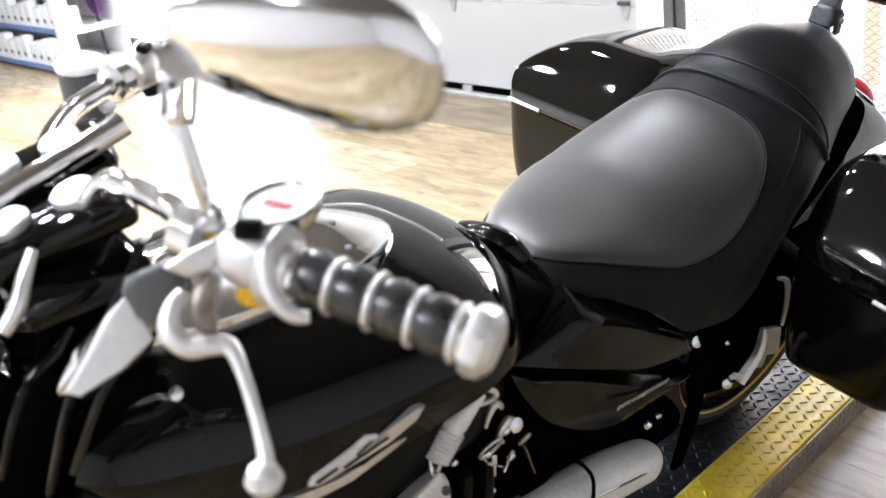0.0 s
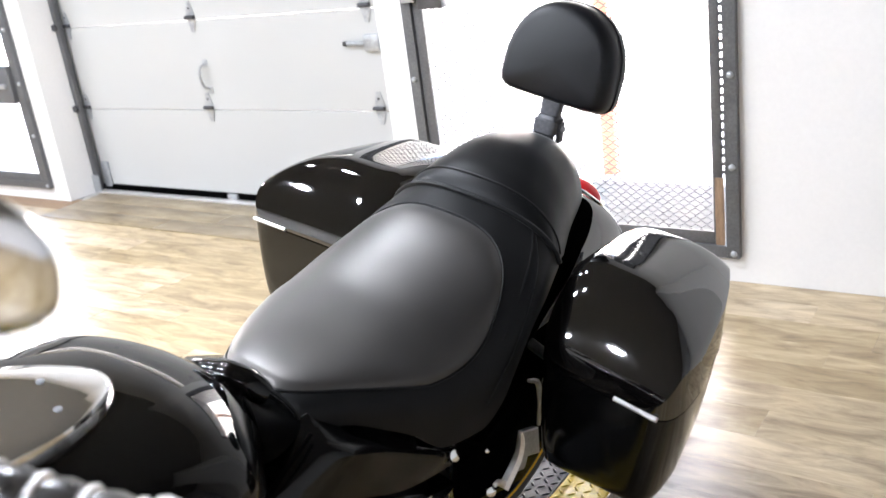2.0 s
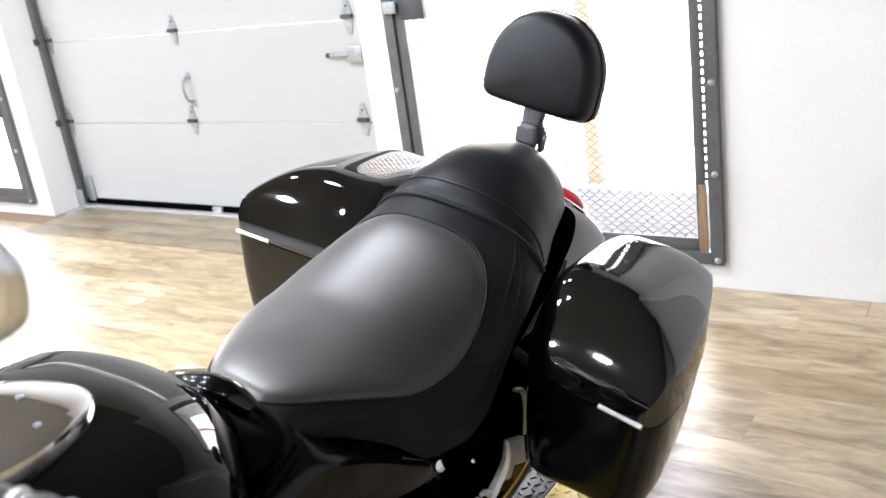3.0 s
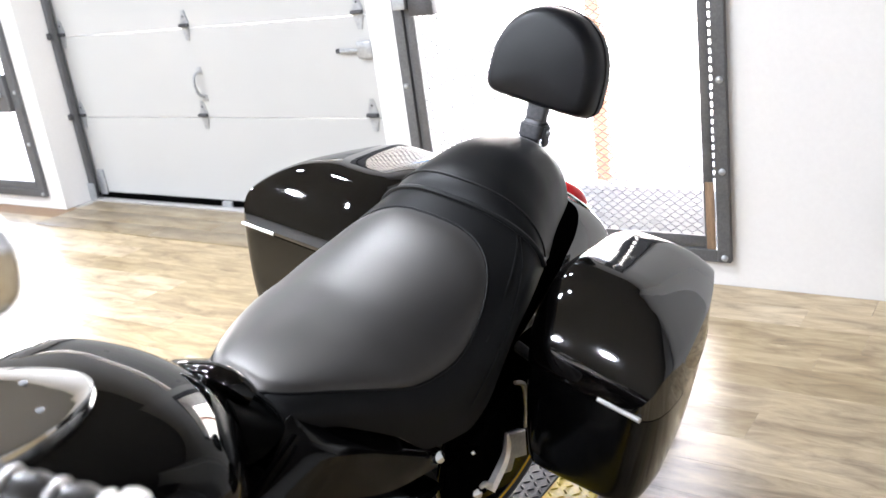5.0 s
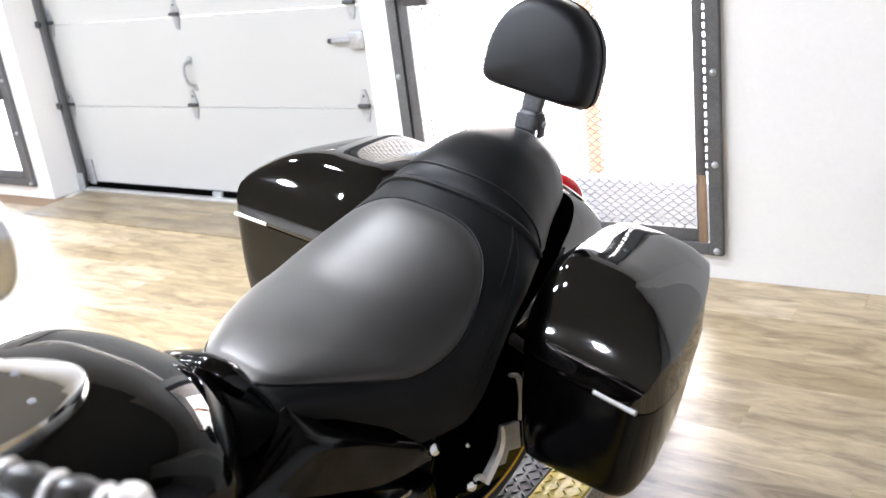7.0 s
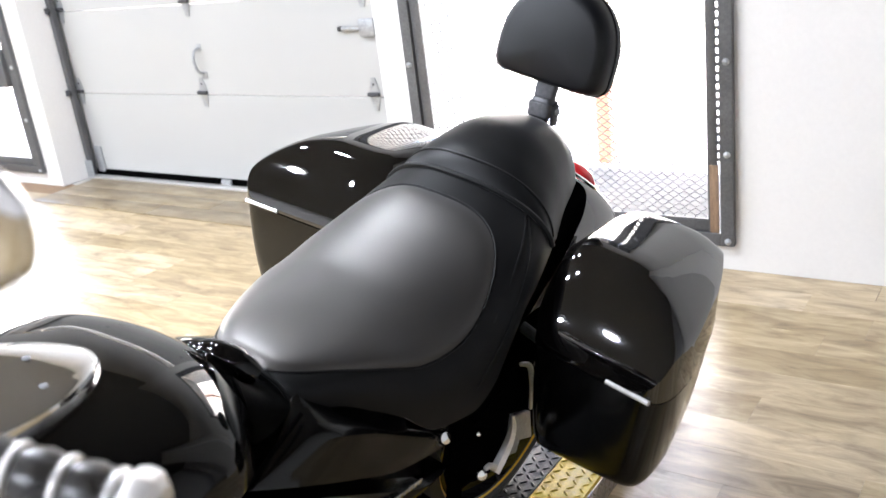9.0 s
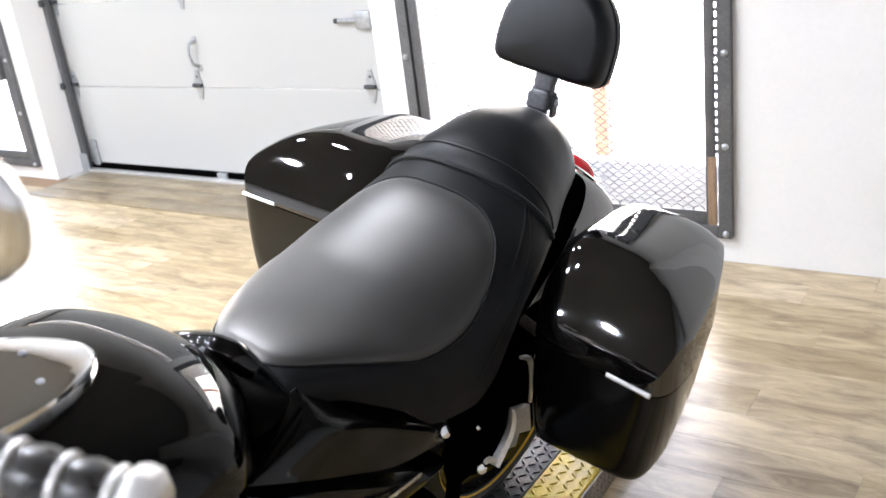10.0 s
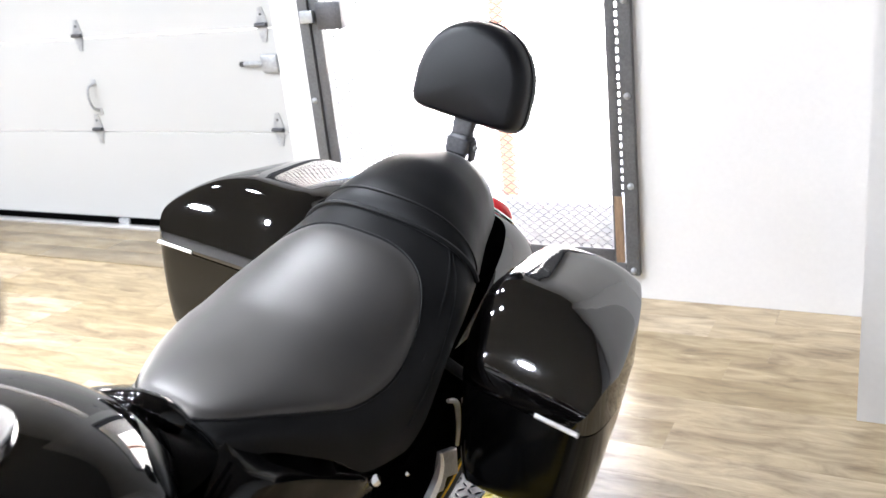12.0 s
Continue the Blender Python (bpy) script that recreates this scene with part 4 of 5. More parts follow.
# rear wheel, swing arm and rims


def wheel(name, y, r, width, label):
    w = part(name, lathe([(0.05, -0.05), (0.055, -0.04), (0.055, 0.04), (0.05, 0.05)], pose(0, y, r, 0, 90, 0), 24), STEEL_DARK, bike, label)
    prof = [(r * 0.76, -width * 0.36), (r * 0.84, -width * 0.5), (r * 0.92, -width * 0.46), (r * 0.985, -width * 0.25), (r, 0), (r * 0.985, width * 0.25), (r * 0.92, width * 0.46), (r * 0.84, width * 0.5), (r * 0.76, width * 0.36)]
    part("tyre", lathe(prof, pose(0, y, r, 0, 90, 0), 64, True), RUBBER, w, "black rubber tyre")
    part("rim", lathe([(r * 0.66, -width * 0.4), (r * 0.79, -width * 0.44), (r * 0.79, -width * 0.36), (r * 0.72, 0), (r * 0.79, width * 0.36), (r * 0.79, width * 0.44), (r * 0.66, width * 0.4)], pose(0, y, r, 0, 90, 0), 64, True), PAINT_BLACK, w)
    for sx in (1, -1):
        loop = [pose(0, y, r, 0, 90, 0) @ Vector((r * 0.815 * math.cos(a), r * 0.815 * math.sin(a), sx * width * 0.45)) for a in spread(0, 2 * math.pi, 65)]
        part("rim_stripe", tube(loop, 0.003, 65, 6, False), YELLOW_BTN, w, "thin yellow rim stripe")
    for k in range(5):
        a = 2 * math.pi * k / 5
        m = pose(0, y, r, 0, 90, 0) @ pose(0, 0, 0, 0, 0, math.degrees(a))
        bm = box((0.04, -0.02, -0.03), (r * 0.68, 0.02, 0.03), 0.01, m)
        part("spoke", bm, PAINT_BLACK, w)
    return w


wheel("rear_wheel", 0.185, 0.315, 0.2, "black alloy rear wheel")
wheel("front_wheel", -1.72, 0.315, 0.13, "black alloy front wheel")
part("swing_arm", pod([(0.0, -0.35, 0.36), (0.0, -0.2, 0.34), (0.0, -0.1, 0.33)], [0.13, 0.14, 0.12], [0.05, 0.06, 0.04]), PLASTIC_BLACK, bike)
part("front_fender", lathe([(0.345, -0.08), (0.352, 0.0), (0.345, 0.08), (0.335, 0.085), (0.34, 0.0), (0.335, -0.085)], pose(0, -1.72, 0.315, 0, 90, 0), 64, True), PAINT_BLACK, bike)

# engine mass, heat shields, frame cradle
eng = part("engine", pod([(0, -1.18, 0.40), (0, -1.0, 0.42), (0, -0.7, 0.42), (0, -0.45, 0.40), (0, -0.3, 0.38)], [0.16, 0.19, 0.19, 0.15, 0.1], [0.2, 0.24, 0.23, 0.2, 0.14], power=4), RUBBER_MATT, bike, "black finned engine block")
for k in range(9):
    part("fin", box((0.165, -1.10 + k * 0.045, 0.30), (0.215, -1.08 + k * 0.045, 0.56), 0.006), PLASTIC_BLACK, eng)
part("radiator_cover", pod([(0, -1.36, 0.55), (0, -1.30, 0.62), (0, -1.22, 0.66)], [0.2, 0.22, 0.2], [0.2, 0.22, 0.16], power=4), PAINT_BLACK, bike, "glossy black radiator cowl")
shield = part("exhaust_shield", tube([(0.21, -0.80, 0.37), (0.215, -0.674, 0.378), (0.222, -0.568, 0.37), (0.228, -0.451, 0.352), (0.23, -0.36, 0.33), (0.23, -0.326, 0.316)], [0.03, 0.036, 0.042, 0.046, 0.041, 0.016], 30, 24), SHIELD_PALE, bike, "pale brushed exhaust heat shield")
part("shield_edge", tube([(0.258, -0.60, 0.392), (0.27, -0.454, 0.37), (0.265, -0.37, 0.345)], [0.002, 0.003, 0.002], 16, 8), CHROME, shield)
part("pointed_cover", cushion([(0.235, y, z) for y, z in ((-0.853, 0.642), (-0.842, 0.628), (-0.836, 0.612), (-0.83, 0.56), (-0.88, 0.56), (-0.927, 0.62), (-0.893, 0.632), (-0.868, 0.64))], (1, -0.2, 0.5), 0.016, 0.02), SHIELD_PALE, bike, "pale pointed cover with a dark hole")
part("cover_hole", lathe([(0.004, 0), (0.007, 0.001), (0.007, 0.003), (0.001, 0.003)], aim((0.252, -0.853, 0.618), (1.2, -1.05, 1.1)), 14), STEEL_DARK, bike)
HOSE = [Vector((0.225, y, z)) for y, z in ((-0.771, 0.737), (-0.783, 0.728), (-0.812, 0.706), (-0.824, 0.695), (-0.85, 0.66))]
hose = part("ribbed_hose", tube(HOSE, [0.011, 0.013, 0.0185, 0.018, 0.018], 20, 20), SHIELD_PALE, bike, "pale ribbed hose with a smooth cuff")
for k in range(8):
    part("rib", lathe([(0.017, -0.003), (0.0225, 0.0), (0.017, 0.003)], aim(HOSE[3].lerp(HOSE[4], k / 7), HOSE[4] * 2 - HOSE[3]), 18), SHIELD_PALE, hose)
part("hose_clamp", tube([(0.228, -0.782, 0.742), (0.236, -0.773, 0.75), (0.24, -0.757, 0.738), (0.236, -0.752, 0.722), (0.228, -0.764, 0.713), (0.222, -0.78, 0.714)], 0.0042, 24, 10), ALU_MATT, hose, "bright wire clamp")
part("hose_clip", tube([(0.235, -0.868, 0.672), (0.245, -0.872, 0.66), (0.24, -0.862, 0.648), (0.235, -0.85, 0.65)], 0.003, 16, 8), CHROME, hose)
part("cable", tube([(0.24, -0.69, 0.48), (0.262, -0.668, 0.513), (0.27, -0.646, 0.536), (0.275, -0.615, 0.537), (0.275, -0.577, 0.492), (0.27, -0.549, 0.437), (0.262, -0.532, 0.361)], 0.0036, 30, 8), RUBBER_MATT, bike, "thin black cable")
part("lower_frame", pod([(0.11, -0.62, 0.46), (0.12, -0.46, 0.385), (0.125, -0.32, 0.32), (0.125, -0.17, 0.27)], [0.05, 0.07, 0.07, 0.05], [0.06, 0.075, 0.07, 0.04], power=3), RUBBER_MATT, bike, "black lower frame cover")
part("side_stand", tube([(0.12, -0.45, 0.22), (0.2, -0.35, 0.1), (0.265, -0.3, -0.035)], 0.013, 12, 10), STEEL_DARK, bike)

# keys on a ring in the side lock, hooks and small fittings round it
lock = part("ignition_lock", lathe([(0.012, 0), (0.014, 0.006), (0.012, 0.014), (0.005, 0.016)], aim((0.2, -0.68, 0.6), (0.5, -0.72, 0.75)), 20), CHROME, bike, "chrome ignition lock")


def loop_at(y, z, ry, rz, turn):
    return [Vector((0.214 + 0.008 * math.sin(a), y, z)) + Vector((0, ry * math.cos(a) * math.cos(turn) - rz * math.sin(a) * math.sin(turn), ry * math.cos(a) * math.sin(turn) + rz * math.sin(a) * math.cos(turn))) for a in spread(0, 2 * math.pi, 25)]


part("key_ring", tube(loop_at(-0.735, 0.592, 0.011, 0.022, -0.5), 0.003, 25, 8, False), ALU_MATT, lock)
part("key_ring", tube(loop_at(-0.663, 0.566, 0.008, 0.016, 0.1), 0.0026, 25, 8, False), ALU_MATT, lock)
part("hook", tube([(0.21, -0.712, 0.658), (0.213, -0.72, 0.672), (0.213, -0.731, 0.677), (0.213, -0.741, 0.66), (0.21, -0.743, 0.638)], [0.003, 0.005, 0.006, 0.004, 0.003], 18, 10), ALU_MATT, lock)
part("hook", tube([(0.21, -0.691, 0.625), (0.214, -0.703, 0.63), (0.214, -0.714, 0.618), (0.214, -0.718, 0.601), (0.21, -0.706, 0.585)], [0.004, 0.007, 0.006, 0.005, 0.003], 18, 10), ALU_MATT, lock)
for y0, z0, y1, z1, w, met in ((-0.664, 0.552, -0.642, 0.484, 0.0065, BRASS_KEY), (-0.745, 0.572, -0.715, 0.548, 0.006, CHROME), (-0.69, 0.562, -0.712, 0.532, 0.005, CHROME), (-0.728, 0.575, -0.73, 0.535, 0.004, CHROME)):
    m = aim((0.216, y0, z0), (0.222, y1, z1))
    ln = math.hypot(y1 - y0, z1 - z0)
    bm = box((-w, -0.0012, 0.0), (w, 0.0012, ln * 0.45), 0.001, m)
    box_into(bm, (-w * 0.55, -0.001, ln * 0.44), (w * 0.55, 0.001, ln), 0.0008, m)
    part("key", bm, met, lock)
for k, (y, z, r) in enumerate(((-0.68, 0.6, 0.011), (-0.70, 0.603, 0.008), (-0.80, 0.60, 0.006), (-0.735, 0.575, 0.007), (-0.72, 0.555, 0.005), (-0.68, 0.535, 0.005), (-0.72, 0.485, 0.006), (-0.33, 0.385, 0.008), (-0.30, 0.39, 0.006))):
    part("fitting", lathe([(r * 0.6, -r), (r, -r * 0.5), (r * 1.1, 0), (r * 0.7, r * 0.8), (r * 0.2, r)], aim((0.207, y, z), (0.5, y - 0.1 + 0.05 * (k % 5), z + 0.2)), 10), CHROME, bike, "small chrome fitting")

# ---------- bars and controls ----------
for s in (1, -1):
    part("fork_leg", tube([(s * 0.115, -1.22, 1.06), (s * 0.115, -1.38, 0.75), (s * 0.115, -1.70, 0.32)], 0.029, 12, 18), RUBBER_MATT, bike, "black fork leg")
    part("fork_shroud", tube([(s * 0.145, -1.165, 1.045), (s * 0.145, -1.20, 1.01), (s * 0.14, -1.235, 0.985), (s * 0.135, -1.275, 0.96)], [0.02, 0.035, 0.03, 0.006], 16, 24), ALU, bike, "polished fork bracket cover")
    part("intake_cover", mirrored(pod([(0.15, -1.2, 0.66), (0.17, -1.08, 0.675), (0.175, -0.9, 0.685), (0.165, -0.76, 0.67), (0.14, -0.66, 0.64)], [0.03, 0.05, 0.052, 0.048, 0.02], [0.06, 0.085, 0.08, 0.07, 0.03], power=3), s), PLASTIC_BLACK, bike, "satin black cover under the tank")
part("fork_trim", tube([(0.132, -1.258, 1.129), (0.141, -1.274, 1.109), (0.152, -1.29, 1.088), (0.16, -1.31, 1.072)], [0.005, 0.008, 0.009, 0.007], 16, 14), ALU, bike, "polished curved fork trim")
part("perch_wedge", cushion([(0.339, -1.215, 1.203), (0.341, -1.194, 1.211), (0.347, -1.168, 1.218), (0.353, -1.169, 1.207), (0.355, -1.184, 1.195), (0.349, -1.2, 1.193)], (0.78, -0.26, 0.57), 0.006, 0.014), ALU_MATT, bike, "pale lever perch")
for line in ([(0.223, -1.148, 1.132), (0.232, -1.186, 1.102), (0.247, -1.226, 1.065), (0.259, -1.263, 1.04), (0.24, -1.3, 0.95)],
             [(0.164, -1.169, 1.116), (0.179, -1.203, 1.079), (0.195, -1.247, 1.042), (0.216, -1.285, 1.007), (0.2, -1.32, 0.9)],
             [(0.108, -1.176, 1.103), (0.126, -1.222, 1.057), (0.143, -1.26, 1.022), (0.157, -1.31, 0.993), (0.15, -1.35, 0.9)]):
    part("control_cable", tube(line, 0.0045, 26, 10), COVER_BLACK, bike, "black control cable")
part("marker_stud", lathe([(0.004, 0), (0.008, 0.002), (0.007, 0.006), (0.002, 0.008)], aim((0.214, -1.182, 0.962), (0.93, -1.42, 1.62)), 14), CHROME, bike, "small chrome stud")
yoke = part("fork_yoke", box((-0.15, -1.29, 1.045), (0.15, -1.15, 1.08), 0.016), PAINT_BLACK, bike, "black fork yoke")
ROD = pose(0, -1.225, 1.115) @ pose(0, 0, 0, 16, 0, 0)
RAKE = pose(0, -1.209, 1.117, 0, 0, -14) @ pose(0, 0, 0, 16, 0, 0)
for x in (0.066, -0.056):
    part("bar_clamp", box((x - 0.046, -0.125, -0.03), (x + 0.046, 0.085, 0.006), 0.012, RAKE), PAINT_BLACK, yoke, "black handlebar clamp")
    for y in (-0.034, 0.036):
        part("clamp_bolt", lathe([(0.02, 0), (0.0232, 0.003), (0.0232, 0.01), (0.02, 0.013), (0.011, 0.0135), (0.0105, 0.0125), (0.002, 0.0125)], RAKE @ pose(x, y, 0.005), 28), ALU_MATT, yoke, "bright clamp bolt")
part("steering_tube", tube([ROD @ Vector((0.008, -0.12, 0.012)), ROD @ Vector((0.008, 0.125, 0.016))], 0.0145, 2, 18, False), CHROME, yoke, "chrome bar between the clamps")
headlight = part("headlight", lathe([(0.02, -0.14), (0.07, -0.12), (0.1, -0.06), (0.11, 0.0), (0.112, 0.02), (0.1, 0.03), (0.03, 0.04)], aim((0, -1.42, 0.90), (0, -2.4, 0.85)), 40), CHROME, bike, "chrome headlight shell")

GA, GB = Vector((0.392, -1.132, 1.194)), Vector((0.525, -1.063, 1.176))
RA, RB = Vector((-0.29, -0.945, 1.096)), Vector((-0.365, -0.812, 1.085))
bar = part("handlebar", tube([RB, RA, (-0.235, -1.045, 1.10), (-0.19, -1.11, 1.10), (-0.1, -1.17, 1.10), (0.01, -1.185, 1.10), (0.075, -1.195, 1.115), (0.12, -1.174, 1.165), (0.2, -1.165, 1.186), (0.3, -1.16, 1.2), GA, GB], 0.0135, 70, 18), CHROME, bike, "wide chrome handlebar")


def grip(a, b, sgn):
    d = (b - a)
    ln = d.length
    m = aim(a, b) @ Matrix.Diagonal((1.14, 1.14, 1, 1))
    g = part("grip", lathe([(0.0165, 0.0), (0.0175, 0.004), (0.0175, ln - 0.004), (0.0165, ln)], m, 28), CHROME, bike, "chrome-banded rubber grip")
    seg = (ln - 0.012) / 4
    for k in range(4):
        z = 0.008 + k * seg
        part("rubber_band", lathe([(0.017, z), (0.0192, z + 0.002), (0.0212, z + seg * 0.4), (0.0192, z + seg - 0.008), (0.017, z + seg - 0.006)], m, 28), GRIP_RUBBER, g, "black rubber band")
        part("chrome_ring", lathe([(0.0175, z + seg - 0.006), (0.0212, z + seg - 0.005), (0.0217, z + seg - 0.003), (0.0212, z + seg - 0.001), (0.0175, z + seg)], m, 28), ALU_MATT, g)
    part("end_cap", lathe([(0.018, ln), (0.0235, ln + 0.001), (0.0255, ln + 0.008), (0.0245, ln + 0.017), (0.018, ln + 0.024), (0.012, ln + 0.022), (0.004, ln + 0.019)], m, 8), ALU_MATT, g, "faceted bright end cap")
    return g


grip(GA, GB, 1)
grip(RA, RB, -1)
part("flange_hook", tube([(0.405, -1.16, 1.228), (0.415, -1.166, 1.212), (0.428, -1.166, 1.199), (0.44, -1.16, 1.191), (0.447, -1.151, 1.19)], [0.006, 0.007, 0.007, 0.006, 0.005], 20, 12), ALU_MATT, bike, "pale flange hook beside the grip")
for a, b, s in ((GA, GB, 1), (RA, RB, -1)):
    d = (b - a).normalized()
    m = aim(a - d * 0.075, b)
    sw = part("switch_housing", lathe([(0.017, 0.015), (0.023, 0.018), (0.0275, 0.028), (0.0285, 0.042), (0.026, 0.054), (0.033, 0.058), (0.0355, 0.063), (0.033, 0.068), (0.023, 0.07), (0.022, 0.078), (0.018, 0.08)], m, 32), ALU_MATT, bike, "cast aluminium switch housing")
    side = d.cross(Vector((0, 0, 1))).normalized()
    up = side.cross(d)

    def on_housing(along, turn, r):
        w = side * math.cos(radians(turn)) + up * math.sin(radians(turn))
        p = a + d * along + w * r
        return aim(p, p + w)

    part("rocker_switch", box((-0.012, -0.009, 0.0), (0.012, 0.009, 0.012), 0.005, on_housing(-0.034, 75, 0.026)), PLASTIC_BLACK, sw, "black rocker switch")
    part("horn_button", lathe([(0.010, -0.006), (0.0135, 0.002), (0.0122, 0.012), (0.005, 0.015)], on_housing(-0.03, 288, 0.027), 16), YELLOW_BTN if s > 0 else PLASTIC_BLACK, sw, "yellow push button" if s > 0 else "black push button")
    part("perch", lathe([(0.018, -0.03), (0.026, -0.026), (0.027, -0.004), (0.019, 0.0)], m, 28), ALU, bike, "polished lever perch")

# round clock on a short bracket beside the switch housing
DIAL = pose(0.35, -1.114, 1.218, 6, -4, 0)
clock = part("clock", lathe([(0.0, -0.004), (0.03, -0.004), (0.034, 0.002), (0.035, 0.01), (0.0325, 0.0125), (0.03, 0.009)], DIAL, 40, True), CHROME, bike, "round chrome-rimmed clock on the handlebar")
part("clock_face", lathe([(0.031, 0.0), (0.031, 0.0088), (0.006, 0.0089)], DIAL, 40), WHITE_FACE, clock, "white dial face")
part("clock_hand", box((-0.014, -0.0045, 0.0095), (0.012, 0.0045, 0.0108), 0.001, DIAL @ pose(0, 0, 0, 0, 0, 25)), RED_PAINT, clock, "red hand")
part("clock_bracket", tube([DIAL @ Vector((0, 0, -0.002)), DIAL @ Vector((0.002, -0.015, -0.014)), (0.352, -1.145, 1.2)], 0.008, 8, 10), CHROME, clock)

# clutch lever, its guard and bracket
lever = part("clutch_lever", tube([(0.343, -1.203, 1.177), (0.347, -1.215, 1.168), (0.357, -1.224, 1.156), (0.372, -1.218, 1.147), (0.382, -1.205, 1.148), (0.392, -1.193, 1.147), (0.41, -1.194, 1.136), (0.434, -1.199, 1.116), (0.46, -1.207, 1.096), (0.473, -1.215, 1.09)], [0.005, 0.0085, 0.0105, 0.0095, 0.0085, 0.0075, 0.0054, 0.0052, 0.006, 0.007], 48, 14), ALU_MATT, bike, "polished clutch lever")
part("lever_ball", lathe([(0.003, -0.0145), (0.011, -0.0105), (0.015, 0), (0.011, 0.0105), (0.003, 0.0145)], pose(0.474, -1.217, 1.085), 20), ALU_MATT, lever)
part("lever_pivot", tube([(0.353, -1.18, 1.188), (0.357, -1.196, 1.172), (0.366, -1.199, 1.158), (0.371, -1.192, 1.154)], [0.006, 0.0085, 0.0095, 0.008], 16, 12), BARE_PLATE, lever, "dull brownish pivot arm")
part("brake_lever", tube([(-0.25, -1.04, 1.07), (-0.30, -1.01, 1.05), (-0.36, -0.92, 1.04), (-0.42, -0.82, 1.035)], [0.012, 0.010, 0.008, 0.009], 24, 12), ALU, bike, "polished brake lever")
FACE = (0.78, -0.26, 0.57)
part("lever_bracket", cushion([(0.293, -1.23, 1.174), (0.297, -1.212, 1.178), (0.3, -1.194, 1.181), (0.309, -1.187, 1.172), (0.317, -1.19, 1.159), (0.32, -1.209, 1.147), (0.322, -1.226, 1.136), (0.311, -1.234, 1.147), (0.297, -1.237, 1.164)], FACE, 0.008, 0.02), GREY_MATT, bike, "grey lever bracket cover")
part("lever_guard", cushion([(0.276, -1.229, 1.145), (0.29, -1.224, 1.127), (0.303, -1.222, 1.112), (0.306, -1.251, 1.098), (0.305, -1.29, 1.088), (0.299, -1.3, 1.093), (0.288, -1.273, 1.113), (0.278, -1.248, 1.134)], FACE, 0.003, 0.01), SHIELD_PALE, bike, "pale blade under the bracket")
pot = part("fluid_reservoir", lathe([(0.028, -0.03), (0.031, -0.026), (0.031, 0.04), (0.028, 0.042)], pose(-0.295, -1.05, 1.068), 28), GREY_MATT, bike, "grey brake-fluid reservoir with a bright cap")
part("cap", lathe([(0.029, 0.0425), (0.033, 0.045), (0.033, 0.053), (0.027, 0.057), (0.005, 0.057)], pose(-0.295, -1.05, 1.068), 28), WHITE_FACE, pot)

# mirror: a chrome shell on a short stem
foot = Vector((0.322, -1.163, 1.212))
MIRROR = pose(0.472, -1.16, 1.402, 0, 0, 33) @ pose(0, 0, 0, 8, 3, 0)


def mirror_outline(grow, y):
    """The shell's outline: round at the outer end, drawn out towards the stem, its lower edge full."""
    ring = []
    for k in range(56):
        a = 2 * math.pi * k / 56
        c, t = math.cos(a), math.sin(a)
        x = 0.0905 * math.copysign(abs(c) ** (0.62 if c > 0 else 0.78), c)
        z = (0.05 if t > 0 else 0.047) * math.copysign(abs(t) ** 0.8, t) * (0.8 + 0.2 * ease(-0.09, 0.06, x))
        ring.append(MIRROR @ Vector((x * grow, y, z * grow)))
    return ring


rings = []
for k in range(17):
    f = k / 16
    rings.append(mirror_outline(math.sqrt(max(1 - (1 - f) ** 2.4, 0.0004)), -0.014 + 0.024 * f))
rings.append(mirror_outline(0.97, 0.015))
mir = part("mirror", rings_into(bmesh.new(), rings), CHROME, bike, "chrome oval mirror shell")
part("mirror_glass", rings_into(bmesh.new(), [mirror_outline(0.94, 0.0155), mirror_outline(0.94, 0.017)]), CHROME, mir, "mirror glass")
el = MIRROR @ Vector((-0.075, -0.005, -0.012))
elbow = Vector((0.302, -1.168, 1.302))
part("mirror_stem", tube([foot, foot.lerp(elbow, 0.5) + Vector((0.004, 0, 0)), elbow], [0.007, 0.0064, 0.0075], 14, 12), CHROME, mir, "polished stem")
part("mirror_elbow", tube([elbow + Vector((-0.008, 0.0, -0.012)), elbow + Vector((0.004, 0.002, 0.012)), el], [0.012, 0.015, 0.014], 14, 14), CHROME, mir, "polished elbow")
part("stem_nut", lathe([(0.011, 0), (0.013, 0.002), (0.013, 0.012), (0.01, 0.014)], aim(foot, el), 6), CHROME, mir)

# ---------- ceiling lamps ----------
lamp = root("ceiling_lamp", pose(0, 0, 0), "round white ceiling lamp, lit", "ceiling lamp", "showroom ceiling lamps")
part("housing", lathe([(0.04, TOP), (0.075, TOP - 0.01), (0.085, TOP - 0.05), (0.068, TOP - 0.055)], Matrix(), 28), WALL_WHITE, lamp)
part("diffuser", lathe([(0.066, TOP - 0.052), (0.062, TOP - 0.06), (0.02, TOP - 0.064)], Matrix(), 28), LAMP_GLASS, lamp, "glowing diffuser")
for i, (x, y) in enumerate(LAMP_SPOTS):
    if i == 0:
        lamp.matrix_world = pose(x, y, 0)
    else:
        copy_thing(lamp, pose(x, y, 0))
    ld = bpy.data.lights.new("lamp_light", "AREA")
    ld.shape, ld.size, ld.energy, ld.color = "DISK", 0.11, LAMP_POWER, (0.97, 0.985, 1.03)
    lo = new("lamp_light", ld)
    lo.matrix_world = pose(x, y, TOP - 0.08)

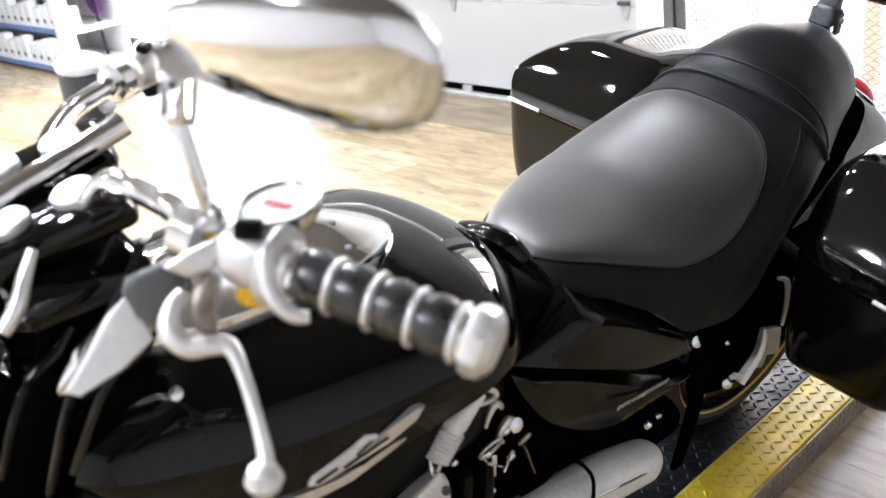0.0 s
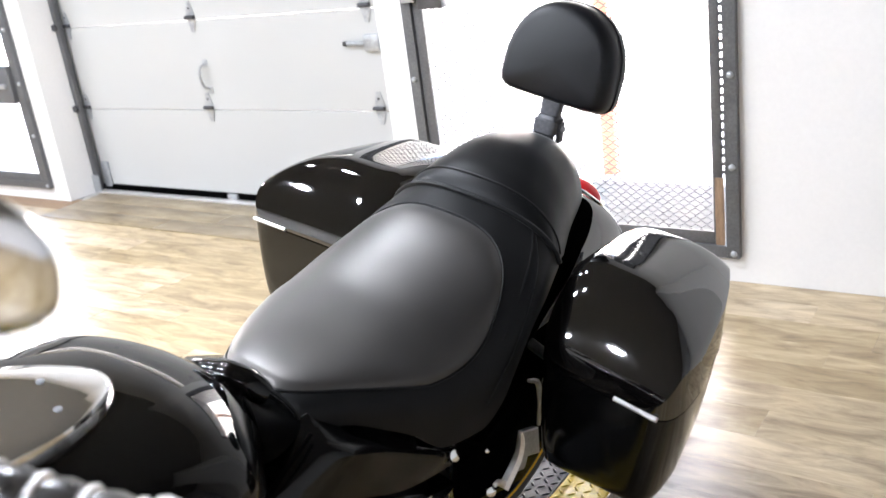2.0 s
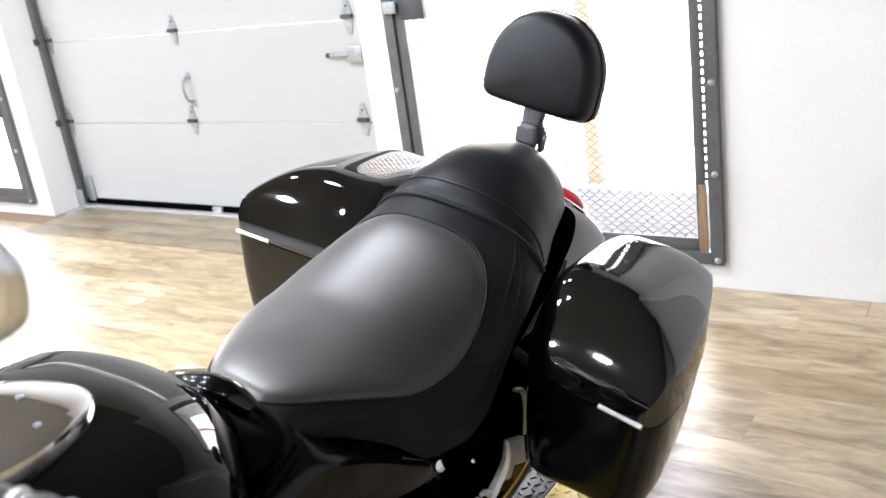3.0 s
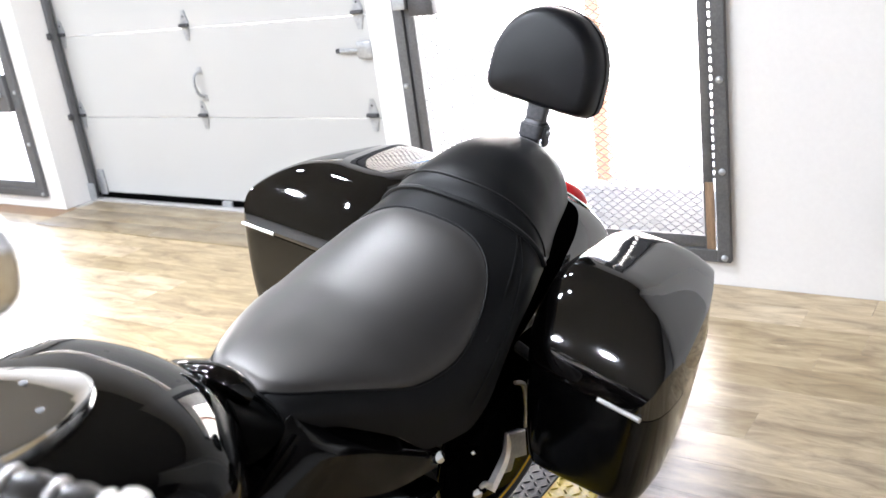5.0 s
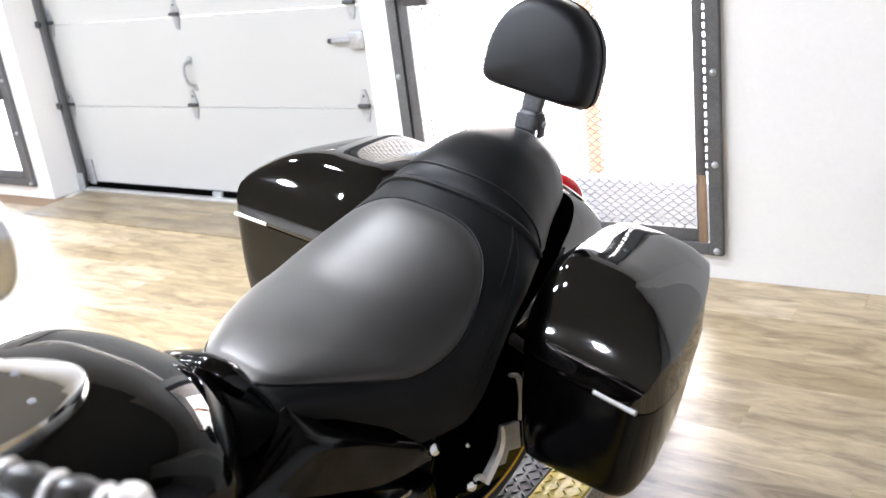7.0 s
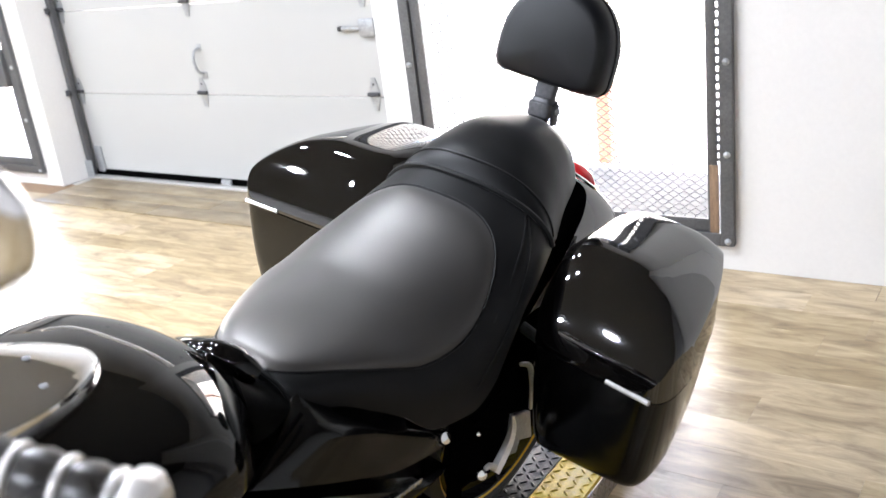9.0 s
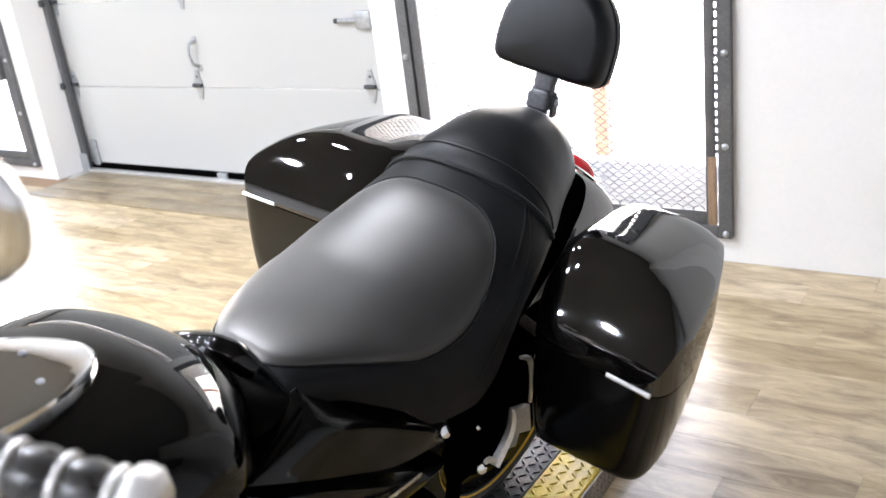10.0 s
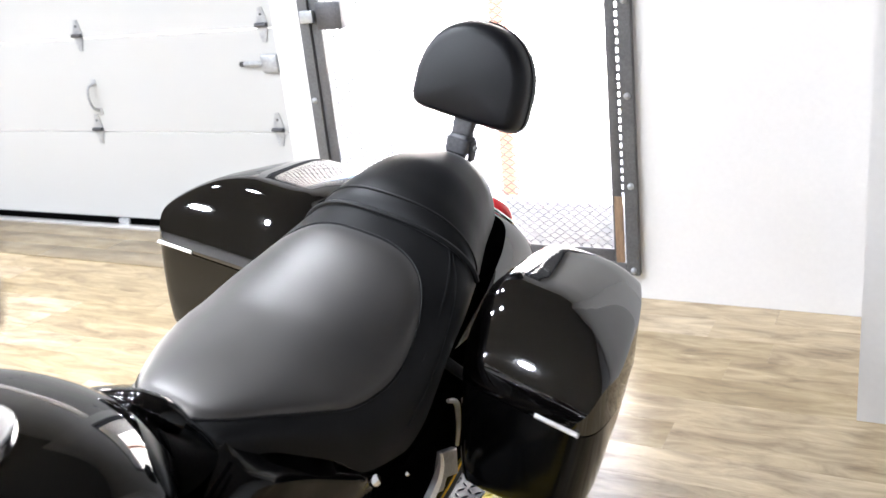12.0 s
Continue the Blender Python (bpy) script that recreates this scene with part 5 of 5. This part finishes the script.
# ---------- far corner of the showroom ----------
for k in range(4):
    cab = root("display_shelf", pose(-4.1 - k * 0.92, -0.97, 0), "white tiered display shelf with blue-grey edge strips", "shelf", "white display shelves")
    part("base", box((-0.44, 0.1, 0.0), (0.44, 0.6, 0.07)), PLASTIC_BLACK, cab)
    part("back", box((-0.45, 0.58, 0.0), (0.45, 0.6, 1.3), 0.004), BOX_WHITE, cab)
    for i, (y0, z0) in enumerate(((0.0, 0.05), (0.12, 0.34), (0.24, 0.63))):
        part("tier", box((-0.45, y0, z0), (0.45, 0.58, z0 + 0.03), 0.004), BOX_WHITE, cab)
        part("edge_strip", box((-0.45, y0 - 0.012, z0 - 0.01), (0.45, y0 - 0.001, z0 + 0.035), 0.003), BLUE_EDGE, cab, "blue-grey edge strip")
        for n in range(5):
            h = 0.17 + 0.05 * ((n * 7 + i * 3 + k) % 3) / 2
            part("carton", box((-0.43 + n * 0.174, y0 + 0.03, z0 + 0.03), (-0.27 + n * 0.174, y0 + 0.11, z0 + 0.03 + h), 0.006), BOX_WHITE, cab, "white carton with a dark mark")
            part("carton_mark", box((-0.39 + n * 0.174, y0 + 0.027, z0 + 0.07), (-0.34 + n * 0.174, y0 + 0.0295, z0 + 0.1)), STEEL_DARK, cab)
col = tagged(part("column", box((-3.62, -1.0, 0), (-3.5, -0.88, TOP), 0.008), WALL_WHITE), "slim white square column", "column", kind="structure")
jacket = root("garment", pose(-3.9, -0.5, 0), "purple garment on a dark hanger", "clothing")
part("cloth", pod([(0.0, 0.0, 0.55), (0.0, 0.01, 0.75), (0.0, 0.0, 1.0), (0.0, 0.0, 1.15)], [0.16, 0.14, 0.17, 0.05], [0.12, 0.12, 0.12, 0.05]), PURPLE, jacket)
part("stand_pole", tube([(0.0, 0.0, 0.0), (0.0, 0.0, 1.3)], 0.015, 2, 10, False), STEEL_DARK, jacket)

# ---------- floor planks ----------
whole = plank_mesh(PL)
rng = random.Random(4)
verts, faces = [], []
row = 0
y = -7.0
while y < WALL_Y - 0.001:
    x = -9.0 - rng.random() * PL
    w = min(PW, WALL_Y - y) - 0.0015
    while x < 5.999:
        near = 0.2 < x < 4.7 and -4.3 < y < -0.4 and w > PW - 0.01
        if near:
            ob = new("plank", whole)
            ob.location = (x, y, 0)
            ob.parent = floor
        else:
            a, b = max(x, -8.999), min(x + PL - 0.0015, 5.999)
            base = len(verts)
            verts += [(a, y, 0), (b, y, 0), (b, y + w, 0), (a, y + w, 0), (a, y, -0.004), (b, y, -0.004), (b, y + w, -0.004), (a, y + w, -0.004)]
            faces += [tuple(base + i for i in f) for f in ((0, 1, 2, 3), (0, 4, 5, 1), (1, 5, 6, 2), (2, 6, 7, 3), (3, 7, 4, 0))]
        x += PL
    y += PW
me = bpy.data.meshes.new("plank_field")
me.from_pydata(verts, [], faces)
me.update()
rest = finish(new("plank_field", me), PLANK_REST, False)
rest.parent = floor
tagged(rest, kind="stuff")
# darker old boards in the doorway
apron = new("doorway_boards")
tagged(apron, "worn brown boards in the doorway", "floorboards", kind="structure")
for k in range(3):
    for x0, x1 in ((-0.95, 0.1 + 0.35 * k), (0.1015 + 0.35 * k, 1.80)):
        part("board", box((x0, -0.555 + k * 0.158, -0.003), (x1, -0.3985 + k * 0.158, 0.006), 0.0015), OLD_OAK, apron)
